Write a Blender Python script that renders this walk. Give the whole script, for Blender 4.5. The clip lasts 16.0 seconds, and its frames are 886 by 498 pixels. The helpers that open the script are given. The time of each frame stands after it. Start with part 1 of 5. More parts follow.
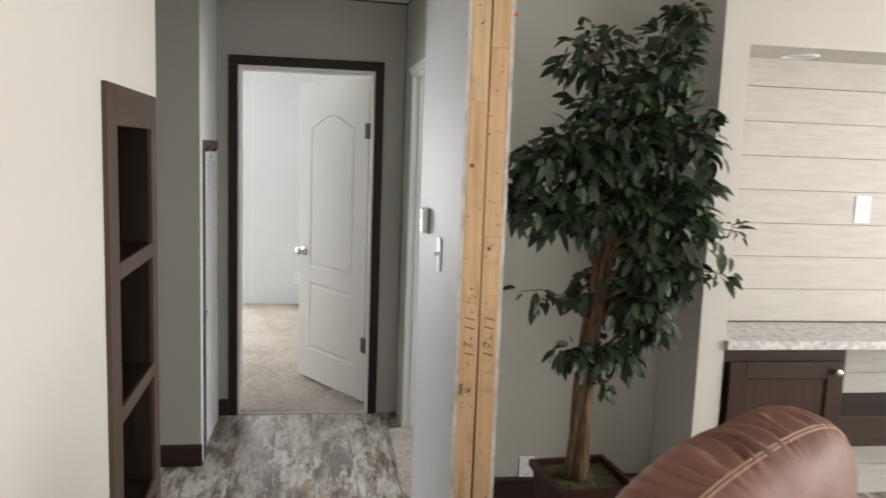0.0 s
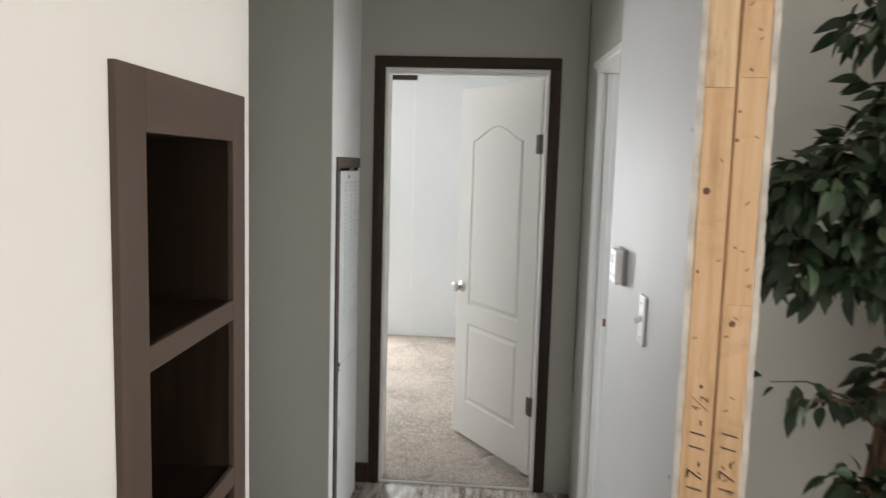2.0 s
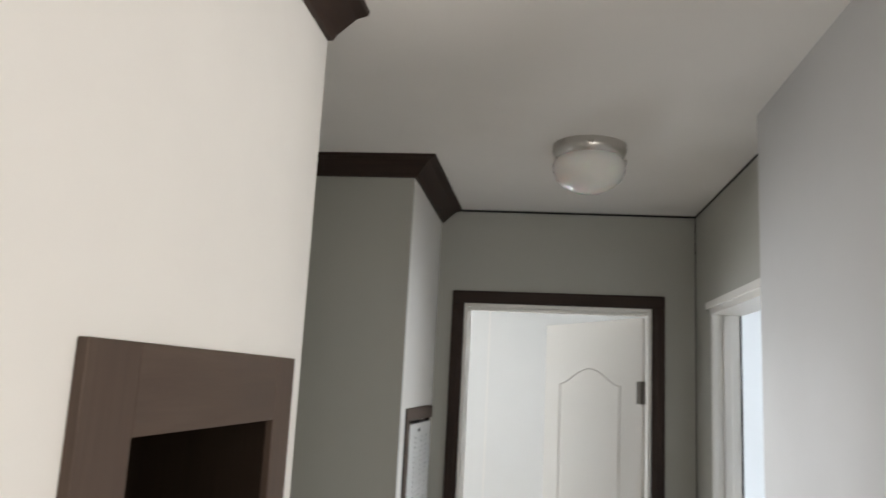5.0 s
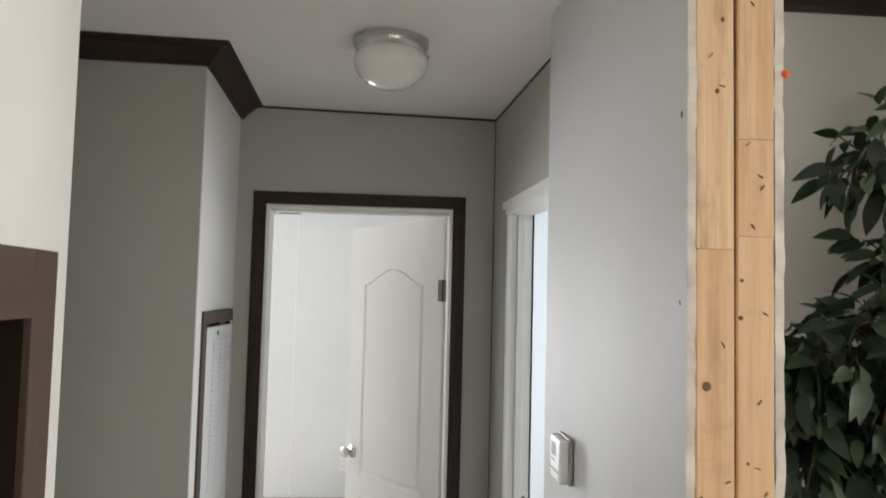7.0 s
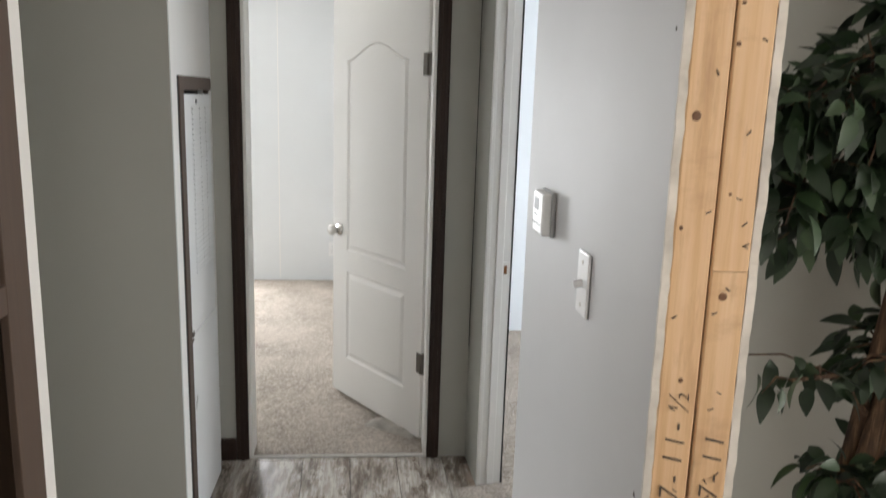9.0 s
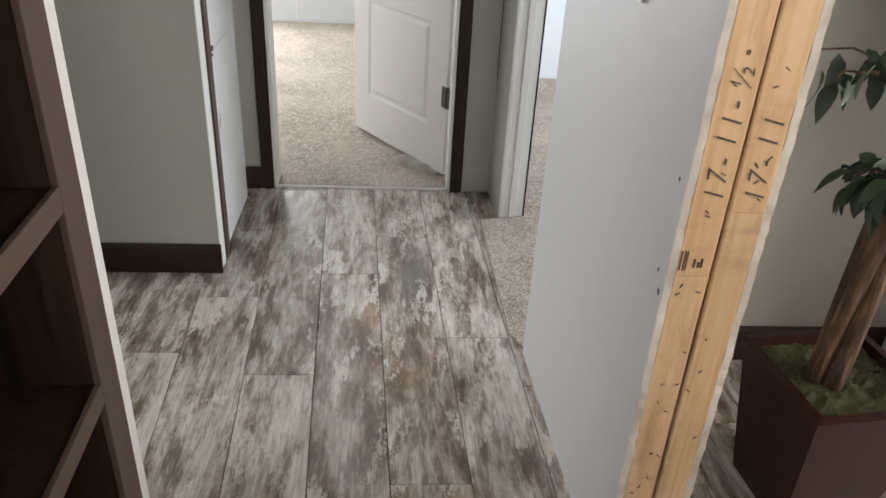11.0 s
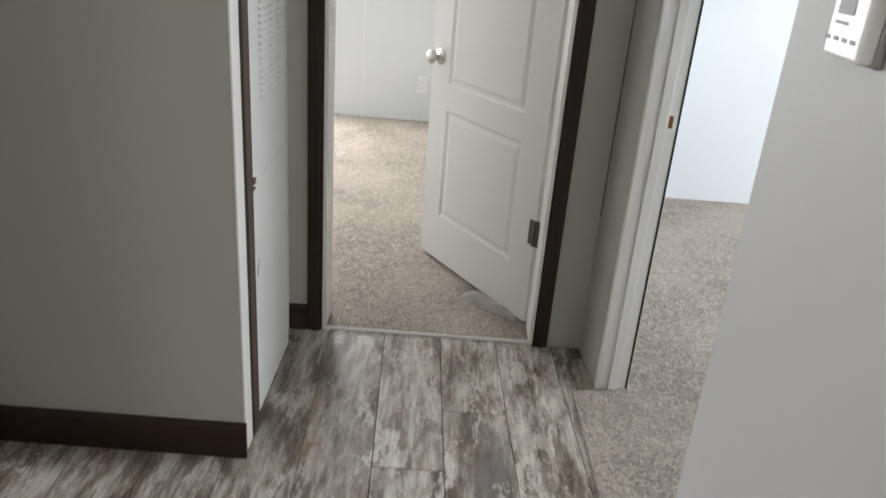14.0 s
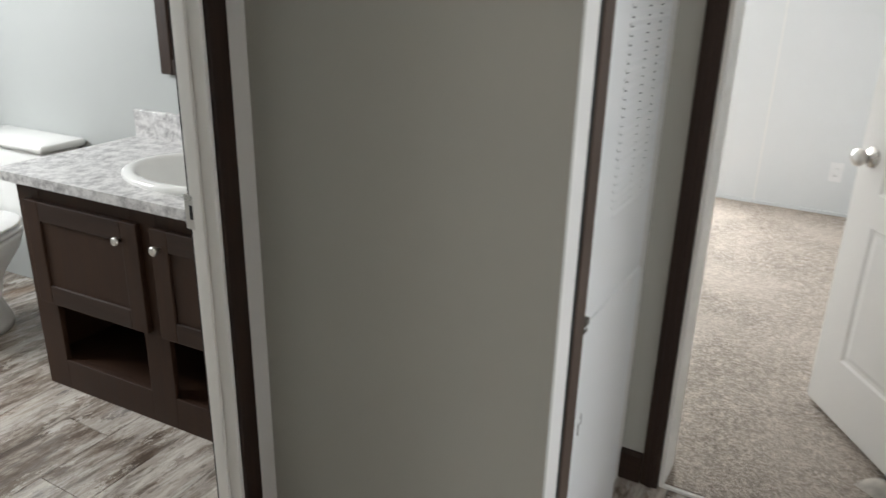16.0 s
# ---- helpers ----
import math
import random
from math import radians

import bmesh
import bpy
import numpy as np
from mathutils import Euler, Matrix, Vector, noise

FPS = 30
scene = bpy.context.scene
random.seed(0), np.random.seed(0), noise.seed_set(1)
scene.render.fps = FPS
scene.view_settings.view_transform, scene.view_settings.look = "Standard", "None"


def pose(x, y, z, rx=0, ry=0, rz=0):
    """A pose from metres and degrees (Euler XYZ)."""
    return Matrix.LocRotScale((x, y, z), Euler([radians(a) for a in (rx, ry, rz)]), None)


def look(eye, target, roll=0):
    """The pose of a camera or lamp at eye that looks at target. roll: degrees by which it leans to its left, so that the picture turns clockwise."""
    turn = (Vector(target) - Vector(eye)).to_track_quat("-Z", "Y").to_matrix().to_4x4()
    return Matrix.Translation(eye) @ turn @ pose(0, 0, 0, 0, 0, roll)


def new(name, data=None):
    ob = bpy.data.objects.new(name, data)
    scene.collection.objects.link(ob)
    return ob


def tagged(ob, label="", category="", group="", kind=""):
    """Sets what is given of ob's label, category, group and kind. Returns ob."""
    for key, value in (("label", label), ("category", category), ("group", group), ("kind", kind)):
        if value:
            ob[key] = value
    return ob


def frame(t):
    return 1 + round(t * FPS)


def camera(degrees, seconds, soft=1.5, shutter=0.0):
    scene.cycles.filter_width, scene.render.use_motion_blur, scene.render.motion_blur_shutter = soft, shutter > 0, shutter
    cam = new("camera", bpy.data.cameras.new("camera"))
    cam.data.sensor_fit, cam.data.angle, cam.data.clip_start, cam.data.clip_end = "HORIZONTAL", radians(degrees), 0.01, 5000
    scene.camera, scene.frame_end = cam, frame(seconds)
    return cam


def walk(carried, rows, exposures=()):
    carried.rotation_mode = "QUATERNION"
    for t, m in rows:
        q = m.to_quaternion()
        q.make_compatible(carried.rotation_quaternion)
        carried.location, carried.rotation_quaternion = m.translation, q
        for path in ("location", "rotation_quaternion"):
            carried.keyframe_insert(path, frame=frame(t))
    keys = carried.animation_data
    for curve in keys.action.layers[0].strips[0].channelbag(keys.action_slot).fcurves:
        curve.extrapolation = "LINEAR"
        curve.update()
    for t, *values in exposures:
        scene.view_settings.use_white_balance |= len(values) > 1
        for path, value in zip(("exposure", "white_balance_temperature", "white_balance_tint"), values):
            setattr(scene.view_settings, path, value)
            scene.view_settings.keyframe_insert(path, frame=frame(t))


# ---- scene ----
cam = camera(61.0, 16.0, shutter=0.5)
PATH = [
    (0, (0.154, 0.164, 1.538), (0.444, 2.127, 1.283), 2.1),
    (0.5, (0.153, 0.33, 1.521), (0.31, 2.309, 1.276), 2.1),
    (1, (0.108, 0.563, 1.542), (0.2, 2.547, 1.306), 2.0),
    (1.5, (0.135, 0.769, 1.524), (0.136, 2.756, 1.295), 1.7),
    (2, (0.189, 0.989, 1.538), (0.03, 2.97, 1.314), 1.6),
    (2.5, (0.156, 1.183, 1.526), (-0.099, 3.155, 1.316), 1.7),
    (3, (0.104, 1.332, 1.539), (-0.3, 3.284, 1.376), 1.1),
    (3.5, (0.071, 1.393, 1.59), (-0.526, 3.302, 1.612), 2.0),
    (3.7, (0.068, 1.4, 1.61), (-0.56, 3.296, 1.712), 2.4),
    (5.8, (0.092, 1.398, 1.655), (0.008, 3.362, 2.025), 2.1),
    (6, (0.095, 1.406, 1.651), (0.066, 3.377, 1.986), 1.8),
    (6.5, (0.109, 1.426, 1.637), (0.178, 3.41, 1.877), 1.6),
    (7, (0.118, 1.437, 1.622), (0.261, 3.428, 1.746), 1.4),
    (7.5, (0.122, 1.443, 1.598), (0.306, 3.434, 1.614), 1.6),
    (8, (0.125, 1.44, 1.577), (0.326, 3.427, 1.468), 1.7),
    (8.5, (0.126, 1.448, 1.551), (0.324, 3.423, 1.312), 1.8),
    (9, (0.131, 1.468, 1.515), (0.318, 3.42, 1.119), 1.8),
    (9.5, (0.129, 1.478, 1.482), (0.306, 3.387, 0.915), 2.1),
    (10, (0.126, 1.482, 1.43), (0.291, 3.329, 0.68), 2.7),
    (10.2, (0.121, 1.485, 1.404), (0.285, 3.302, 0.585), 2.9),
    (12.3, (0.09, 1.561, 1.316), (0.129, 3.286, 0.304), 3.8),
    (12.5, (0.101, 1.634, 1.308), (0.108, 3.359, 0.296), 3.9),
    (13, (0.142, 1.818, 1.313), (0.104, 3.564, 0.339), 3.3),
    (13.5, (0.081, 1.996, 1.324), (0.073, 3.791, 0.444), 4.0),
    (14, (0.018, 2.133, 1.343), (0.029, 3.969, 0.55), 4.5),
    (14.5, (0.02, 2.256, 1.346), (-0.158, 4.107, 0.61), 3.4),
    (15, (0.062, 2.38, 1.372), (-0.523, 4.167, 0.688), 1.5),
    (15.5, (0.047, 2.477, 1.361), (-0.761, 4.182, 0.699), 0.7),
    (16, (-0.041, 2.615, 1.367), (-0.97, 4.239, 0.661), 1.4),
]
EXPOSURES = [(0, -0.10), (2.5, -0.02), (3.5, -0.12), (6, -0.04), (9.5, 0.04), (12.3, 0.26), (13, 0.14), (14, -0.02), (15, 0.07), (16, 0.02)]
walk(cam, [(t, look(eye, target, roll)) for t, eye, target, roll in PATH], EXPOSURES)

# ---- world and light ----
world = bpy.data.worlds.new("world")
scene.world = world
world.use_nodes = True
wn = world.node_tree
sky = wn.nodes.new("ShaderNodeTexSky")
sky.sky_type = "NISHITA"
sky.sun_disc = False
sky.sun_elevation, sky.sun_rotation = radians(40), radians(120)
wn.links.new(sky.outputs[0], wn.nodes["Background"].inputs[0])
wn.nodes["Background"].inputs[1].default_value = 0.12


def window_light(name, place, target, w, h, watts, colour=(1, 0.97, 0.93)):
    """An area lamp in a window's opening that stands in for the sky's light."""
    data = bpy.data.lights.new(name, "AREA")
    data.shape, data.size, data.size_y, data.energy, data.color = "RECTANGLE", w, h, watts, colour
    lamp = new(name, data)
    lamp.matrix_world = look(place, target)
    return lamp


window_light("window_light_living", (4.75, 0.9, 1.35), (0, 0.9, 1.35), 2.4, 1.5, 150)
# fill lamp added behind the camera to brighten walls facing -y; no window known
window_light("fill_light_behind", (1.6, -3.45, 1.35), (1.6, 0, 1.35), 2.0, 1.4, 40)
window_light("window_light_bedroom", (-1.3, 7.51, 1.15), (-1.3, 5, 0.9), 0.75, 1.35, 96, (0.96, 0.98, 1.0))
window_light("window_light_second_bedroom", (3.55, 4.8, 1.5), (0.6, 4.4, 0.2), 1.2, 1.2, 76, (0.9, 0.95, 1.0))
window_light("window_light_bathroom", (-3.55, 3.3, 1.75), (-1.9, 3.5, 0.0), 0.8, 0.8, 46, (0.97, 0.99, 1.0))


# ---- helpers ----
def chain(ob):
    """World matrix of an object whose ancestors are Empties or parts."""
    if ob.parent is None:
        return ob.matrix_basis.copy()
    return chain(ob.parent) @ ob.matrix_parent_inverse @ ob.matrix_basis


def mesh_of(name, bm, material, smooth=False):
    bmesh.ops.recalc_face_normals(bm, faces=bm.faces)
    me = bpy.data.meshes.new(name)
    bm.to_mesh(me)
    bm.free()
    me.materials.append(material)
    if smooth:
        me.polygons.foreach_set("use_smooth", [True] * len(me.polygons))
    return me


def part(name, bm, material, parent, label="", smooth=False):
    ob = new(name, mesh_of(name, bm, material, smooth))
    if parent is not None:
        ob.parent = parent
        ob.matrix_parent_inverse = chain(parent).inverted()
    return tagged(ob, label)


def thing(name, label, category, base, group=""):
    ob = new(name)
    ob.empty_display_size = 0.1
    ob.matrix_basis = Matrix.Translation(base)
    return tagged(ob, label, category, group)


def structure(name, bm, material, label="", category="", smooth=False):
    return tagged(part(name, bm, material, None, label, smooth), category=category, kind="structure")


def box(x0, x1, y0, y1, z0, z1, bevel=0.0, seg=2, bm=None):
    """A box, its edges rounded, as a new bmesh or added to bm."""
    b = bmesh.new()
    bmesh.ops.create_cube(b, size=1)
    for v in b.verts:
        v.co = Vector(((x0 + x1) / 2 + v.co.x * (x1 - x0), (y0 + y1) / 2 + v.co.y * (y1 - y0), (z0 + z1) / 2 + v.co.z * (z1 - z0)))
    if bevel:
        bmesh.ops.bevel(b, geom=b.edges[:], offset=bevel, segments=seg, profile=0.5, affect="EDGES")
    return add(bm, b)


def add(bm, b):
    if bm is None:
        return b
    me = bpy.data.meshes.new("tmp")
    b.to_mesh(me)
    b.free()
    bm.from_mesh(me)
    bpy.data.meshes.remove(me)
    return bm


def skew(bm):
    """The bookcase wall is not quite square to the end wall."""
    for v in bm.verts:
        v.co.x -= 0.042 * (v.co.y - 2.36)
    return bm


def prism(points, z0, z1, bm=None):
    """An upright prism over a floor polygon; z1 may be a function of x."""
    b = bmesh.new()
    lo = [b.verts.new((x, y, z0)) for x, y in points]
    hi = [b.verts.new((x, y, z1(x) if callable(z1) else z1)) for x, y in points]
    b.faces.new(lo[::-1])
    b.faces.new(hi)
    for i in range(len(points)):
        j = (i + 1) % len(points)
        b.faces.new((lo[i], lo[j], hi[j], hi[i]))
    return add(bm, b)


def sweep(profile, a, b, up, out, bm=None):
    """A moulding: profile of (out, up) pairs drawn from a to b."""
    g = bmesh.new()
    rings = []
    for p in (Vector(a), Vector(b)):
        rings.append([g.verts.new(p + Vector(out) * o + Vector(up) * u) for o, u in profile])
    n = len(profile)
    for i in range(n):
        g.faces.new((rings[0][i], rings[0][(i + 1) % n], rings[1][(i + 1) % n], rings[1][i]))
    g.faces.new(rings[0][::-1])
    g.faces.new(rings[1])
    return add(bm, g)


def lathe(profile, seg=32, bm=None, m=None):
    """A body of revolution about z from (radius, height) pairs."""
    g = bmesh.new()
    rings = []
    for r, z in profile:
        if r < 1e-5:
            rings.append([g.verts.new((0, 0, z))])
        else:
            rings.append([g.verts.new((r * math.cos(2 * math.pi * k / seg), r * math.sin(2 * math.pi * k / seg), z)) for k in range(seg)])
    for a, b in zip(rings, rings[1:]):
        for k in range(seg):
            q = (k + 1) % seg
            if len(a) == 1 and len(b) == 1:
                continue
            if len(a) == 1:
                g.faces.new((a[0], b[q], b[k]))
            elif len(b) == 1:
                g.faces.new((a[k], a[q], b[0]))
            else:
                g.faces.new((a[k], a[q], b[q], b[k]))
    if m is not None:
        g.transform(m)
    return add(bm, g)


def tube(points, radii, seg=8, bm=None):
    """A tapered tube through points."""
    g = bmesh.new()
    rings = []
    pts = [Vector(p) for p in points]
    for i, p in enumerate(pts):
        d = (pts[min(i + 1, len(pts) - 1)] - pts[max(i - 1, 0)]).normalized()
        side = d.cross(Vector((0.3, 0.9, 0.1))).normalized()
        other = d.cross(side)
        r = radii[i]
        rings.append([g.verts.new(p + side * r * math.cos(2 * math.pi * k / seg) + other * r * math.sin(2 * math.pi * k / seg)) for k in range(seg)])
    for a, b in zip(rings, rings[1:]):
        for k in range(seg):
            q = (k + 1) % seg
            g.faces.new((a[k], a[q], b[q], b[k]))
    g.faces.new(rings[0][::-1])
    g.faces.new(rings[-1])
    return add(bm, g)


# ---- materials ----
class Nodes:
    """Short hand for building a material."""

    def __init__(self, name, rough=0.6, metal=0.0, colour=(0.5, 0.5, 0.5)):
        self.mat = bpy.data.materials.new(name)
        self.mat.use_nodes = True
        self.t = self.mat.node_tree
        self.b = self.t.nodes["Principled BSDF"]
        self.b.inputs["Roughness"].default_value = rough
        self.b.inputs["Metallic"].default_value = metal
        self.b.inputs["Base Color"].default_value = (*colour, 1)
        self.co = None

    def n(self, kind, **values):
        node = self.t.nodes.new("ShaderNode" + kind)
        for key, value in values.items():
            key = key.replace("_", " ")
            if key in node.inputs:
                node.inputs[key].default_value = value
        return node

    def l(self, a, b):
        self.t.links.new(a, b)

    def coords(self, scale=(1, 1, 1), rot=(0, 0, 0), shift=False):
        g = self.n("NewGeometry")
        m = self.n("Mapping")
        m.inputs["Scale"].default_value = scale
        m.inputs["Rotation"].default_value = rot
        self.l(g.outputs["Position"], m.inputs["Vector"])
        if shift:
            o = self.n("ObjectInfo")
            k = self.n("VectorMath")
            k.operation = "SCALE"
            k.inputs[0].default_value = (37.0, 53.0, 29.0)
            self.l(o.outputs["Random"], k.inputs["Scale"])
            self.l(k.outputs[0], m.inputs["Location"])
        return m.outputs[0]

    def noise(self, co, scale, detail=4, rough=0.55):
        x = self.n("TexNoise", Scale=scale, Detail=detail, Roughness=rough)
        self.l(co, x.inputs["Vector"])
        return x.outputs["Fac"]

    def ramp(self, fac, stops):
        r = self.n("ValToRGB")
        e = r.color_ramp.elements
        while len(e) < len(stops):
            e.new(0.5)
        for k, (p, c) in zip(e, stops):
            k.position, k.color = p, (*c, 1)
        self.l(fac, r.inputs[0])
        return r.outputs[0]

    def mix(self, fac, a, b, blend="MIX"):
        m = self.n("Mix")
        m.data_type, m.blend_type = "RGBA", blend
        for sock, val in ((m.inputs[0], fac), (m.inputs[6], a), (m.inputs[7], b)):
            if isinstance(val, (int, float)):
                sock.default_value = val
            elif isinstance(val, tuple):
                sock.default_value = (*val, 1)
            else:
                self.l(val, sock)
        return m.outputs[2]

    def colour(self, c):
        self.l(c, self.b.inputs["Base Color"])

    def rough(self, fac, lo, hi):
        m = self.n("MapRange")
        m.inputs["To Min"].default_value, m.inputs["To Max"].default_value = lo, hi
        self.l(fac, m.inputs["Value"])
        self.l(m.outputs[0], self.b.inputs["Roughness"])

    def bump(self, fac, strength, distance):
        x = self.n("Bump", Strength=strength, Distance=distance)
        if self.b.inputs["Normal"].links:
            self.l(self.b.inputs["Normal"].links[0].from_socket, x.inputs["Normal"])
        self.l(fac, x.inputs["Height"])
        self.l(x.outputs[0], self.b.inputs["Normal"])
        return self


def paint(name, c, rough=0.6, peel=0.15, spread=0.04):
    m = Nodes(name, rough)
    co = m.coords()
    big = m.noise(co, 1.3, 3)
    dirt = m.noise(co, 9, 6, 0.65)
    lo = tuple(k * (1 - spread) for k in c)
    hi = tuple(min(1, k * (1 + spread)) for k in c)
    m.colour(m.mix(m.ramp(dirt, [(0.35, (0.25,) * 3), (0.7, (0.6,) * 3)]), m.ramp(big, [(0.3, lo), (0.7, hi)]), tuple(k * (1 - spread * 0.6) for k in c)))
    m.rough(dirt, rough - 0.08, rough + 0.08)
    m.bump(m.noise(co, 260, 2), peel, 0.0006)
    return m.mat


def woodgrain(name, dark, light, rough=0.45, axis="z", fine=60.0):
    """Stained wood or laminate with grain along an axis."""
    m = Nodes(name, rough)
    s = {"x": (0.06, 1, 1), "y": (1, 0.06, 1), "z": (1, 1, 0.06)}[axis]
    co = m.coords(s, shift=True)
    grain = m.noise(co, fine, 5, 0.6)
    band = m.noise(co, fine * 0.16, 3)
    m.colour(m.mix(m.ramp(band, [(0.3, (0.2,) * 3), (0.7, (0.8,) * 3)]), m.ramp(grain, [(0.3, dark), (0.72, light)]), m.ramp(grain, [(0.35, tuple(k * 0.8 for k in dark)), (0.8, dark)])))
    m.rough(grain, rough - 0.07, rough + 0.12)
    m.bump(grain, 0.25, 0.0008)
    m.b.inputs["Specular IOR Level"].default_value = 0.3
    return m.mat


def plain(name, c, rough=0.4, metal=0.0, grain=300.0, strength=0.06, spread=0.05):
    m = Nodes(name, rough, metal)
    co = m.coords()
    f = m.noise(co, grain, 3)
    g = m.noise(co, 14, 4)
    m.colour(m.ramp(g, [(0.3, tuple(k * (1 - spread) for k in c)), (0.7, tuple(min(1, k * (1 + spread)) for k in c))]))
    m.rough(g, max(0.03, rough - 0.06), rough + 0.08)
    m.bump(f, strength, 0.0005)
    return m.mat


def plank_mat(name, lift):
    """Distressed grey-brown vinyl planks with flaked whitewash; lift sets how much of it is left."""
    m = Nodes(name, 0.38)
    fine = m.coords((1, 0.07, 1), shift=True)
    mid = m.coords((1, 0.20, 1), shift=True)
    soft = m.coords((1, 0.40, 1), shift=True)
    grain = m.noise(fine, 130, 7, 0.7)
    streak = m.noise(mid, 26, 9, 0.68)
    cloud = m.noise(m.coords((1, 0.24, 1), shift=True), 15, 10, 0.72)
    patch = m.noise(m.coords((1, 0.30, 1), shift=True), 10, 7, 0.66)
    flake = m.noise(m.coords((1, 0.45, 1), shift=True), 70, 9, 0.82)
    rust = m.noise(soft, 5.0, 3)
    cool = m.noise(m.coords((1, 0.3, 1), shift=True), 4.0, 5, 0.6)
    o = m.n("ObjectInfo")
    shift = m.n("MapRange")
    shift.inputs["To Min"].default_value, shift.inputs["To Max"].default_value = lift - 0.030, lift + 0.042
    m.l(o.outputs["Random"], shift.inputs["Value"])
    tone = m.n("Math")
    m.l(cloud, tone.inputs[0])
    m.l(shift.outputs[0], tone.inputs[1])
    both = m.n("Math")
    m.l(patch, both.inputs[0])
    m.l(shift.outputs[0], both.inputs[1])
    edge = m.n("Math")
    edge.operation = "MULTIPLY_ADD"
    m.l(flake, edge.inputs[0])
    edge.inputs[1].default_value = 0.5
    m.l(both.outputs[0], edge.inputs[2])
    # milky clouds over brown, long grain, rusty and bluish stains, then crisp flakes of whitewash
    base = m.ramp(tone.outputs[0], [(0.375, (0.090, 0.067, 0.052)), (0.455, (0.20, 0.158, 0.126)), (0.52, (0.36, 0.312, 0.270)), (0.61, (0.54, 0.495, 0.448))])
    base = m.mix(m.ramp(streak, [(0.40, (0.6,) * 3), (0.48, (0,) * 3)]), base, (0.090, 0.068, 0.052))
    base = m.mix(m.ramp(grain, [(0.40, (0.4,) * 3), (0.54, (0,) * 3)]), base, (0.105, 0.083, 0.067))
    base = m.mix(m.ramp(rust, [(0.60, (0,) * 3), (0.70, (0.5,) * 3)]), base, (0.32, 0.20, 0.12))
    base = m.mix(m.ramp(cool, [(0.54, (0,) * 3), (0.68, (0.35,) * 3)]), base, (0.30, 0.305, 0.31))
    worn = m.mix(m.ramp(streak, [(0.42, (0,) * 3), (0.60, (1,) * 3)]), (0.44, 0.39, 0.34), (0.68, 0.64, 0.585))
    worn = m.mix(m.ramp(grain, [(0.40, (0.4,) * 3), (0.52, (0,) * 3)]), worn, (0.26, 0.215, 0.18))
    m.colour(m.mix(m.ramp(edge.outputs[0], [(0.80, (0,) * 3), (0.825, (0.8,) * 3)]), base, worn))
    m.rough(streak, 0.12, 0.30)
    m.b.inputs["Specular IOR Level"].default_value = 0.65
    m.bump(grain, 0.3, 0.0006)
    m.bump(edge.outputs[0], 0.25, 0.0012)
    return m.mat


def carpet_mat(name, a, b):
    m = Nodes(name, 0.95)
    co = m.coords()
    pile = m.noise(co, 125, 5, 0.8)
    clump = m.noise(co, 30, 5, 0.7)
    tread = m.noise(co, 2.2, 3)
    c = m.ramp(pile, [(0.40, a), (0.5, tuple((p + q) / 2 for p, q in zip(a, b))), (0.58, b)])
    c = m.mix(m.ramp(clump, [(0.42, (0.35,) * 3), (0.58, (0,) * 3)]), c, tuple(k * 1.15 for k in a))
    m.colour(m.mix(m.ramp(tread, [(0.4, (0,) * 3), (0.65, (0.35,) * 3)]), c, b))
    m.bump(pile, 1.0, 0.012)
    m.bump(clump, 0.8, 0.012)
    return m.mat


def pine_mat():
    """Raw framing lumber: pale, with long faint grain."""
    m = Nodes("pine_lumber", 0.62)
    co = m.coords((1, 1, 0.035), shift=True)
    warp = m.noise(m.coords((1, 1, 0.3), shift=True), 6, 4)
    wide = m.noise(co, 55, 4, 0.6)
    fine = m.noise(co, 260, 4)
    c = m.ramp(wide, [(0.35, (0.56, 0.37, 0.20)), (0.5, (0.68, 0.485, 0.29)), (0.65, (0.74, 0.56, 0.365))])
    c = m.mix(m.ramp(warp, [(0.4, (0,) * 3), (0.65, (0.5,) * 3)]), c, (0.55, 0.34, 0.17))
    c = m.mix(m.ramp(fine, [(0.52, (0,) * 3), (0.75, (0.35,) * 3)]), c, (0.42, 0.25, 0.12))
    grime = m.noise(m.coords((1, 1, 0.22), shift=True), 16, 7, 0.7)
    c = m.mix(m.ramp(grime, [(0.54, (0,) * 3), (0.70, (0.6,) * 3)]), c, (0.27, 0.17, 0.10))
    smear = m.noise(m.coords((0.35, 1, 1.1), shift=True), 9, 8, 0.72)
    c = m.mix(m.ramp(smear, [(0.55, (0,) * 3), (0.66, (0.5,) * 3)]), c, (0.33, 0.215, 0.135))
    o = m.n("ObjectInfo")
    m.colour(m.mix(m.ramp(o.outputs["Random"], [(0.2, (0,) * 3), (0.9, (0.38,) * 3)]), c, (0.62, 0.36, 0.18)))
    m.bump(fine, 0.3, 0.0008)
    return m.mat


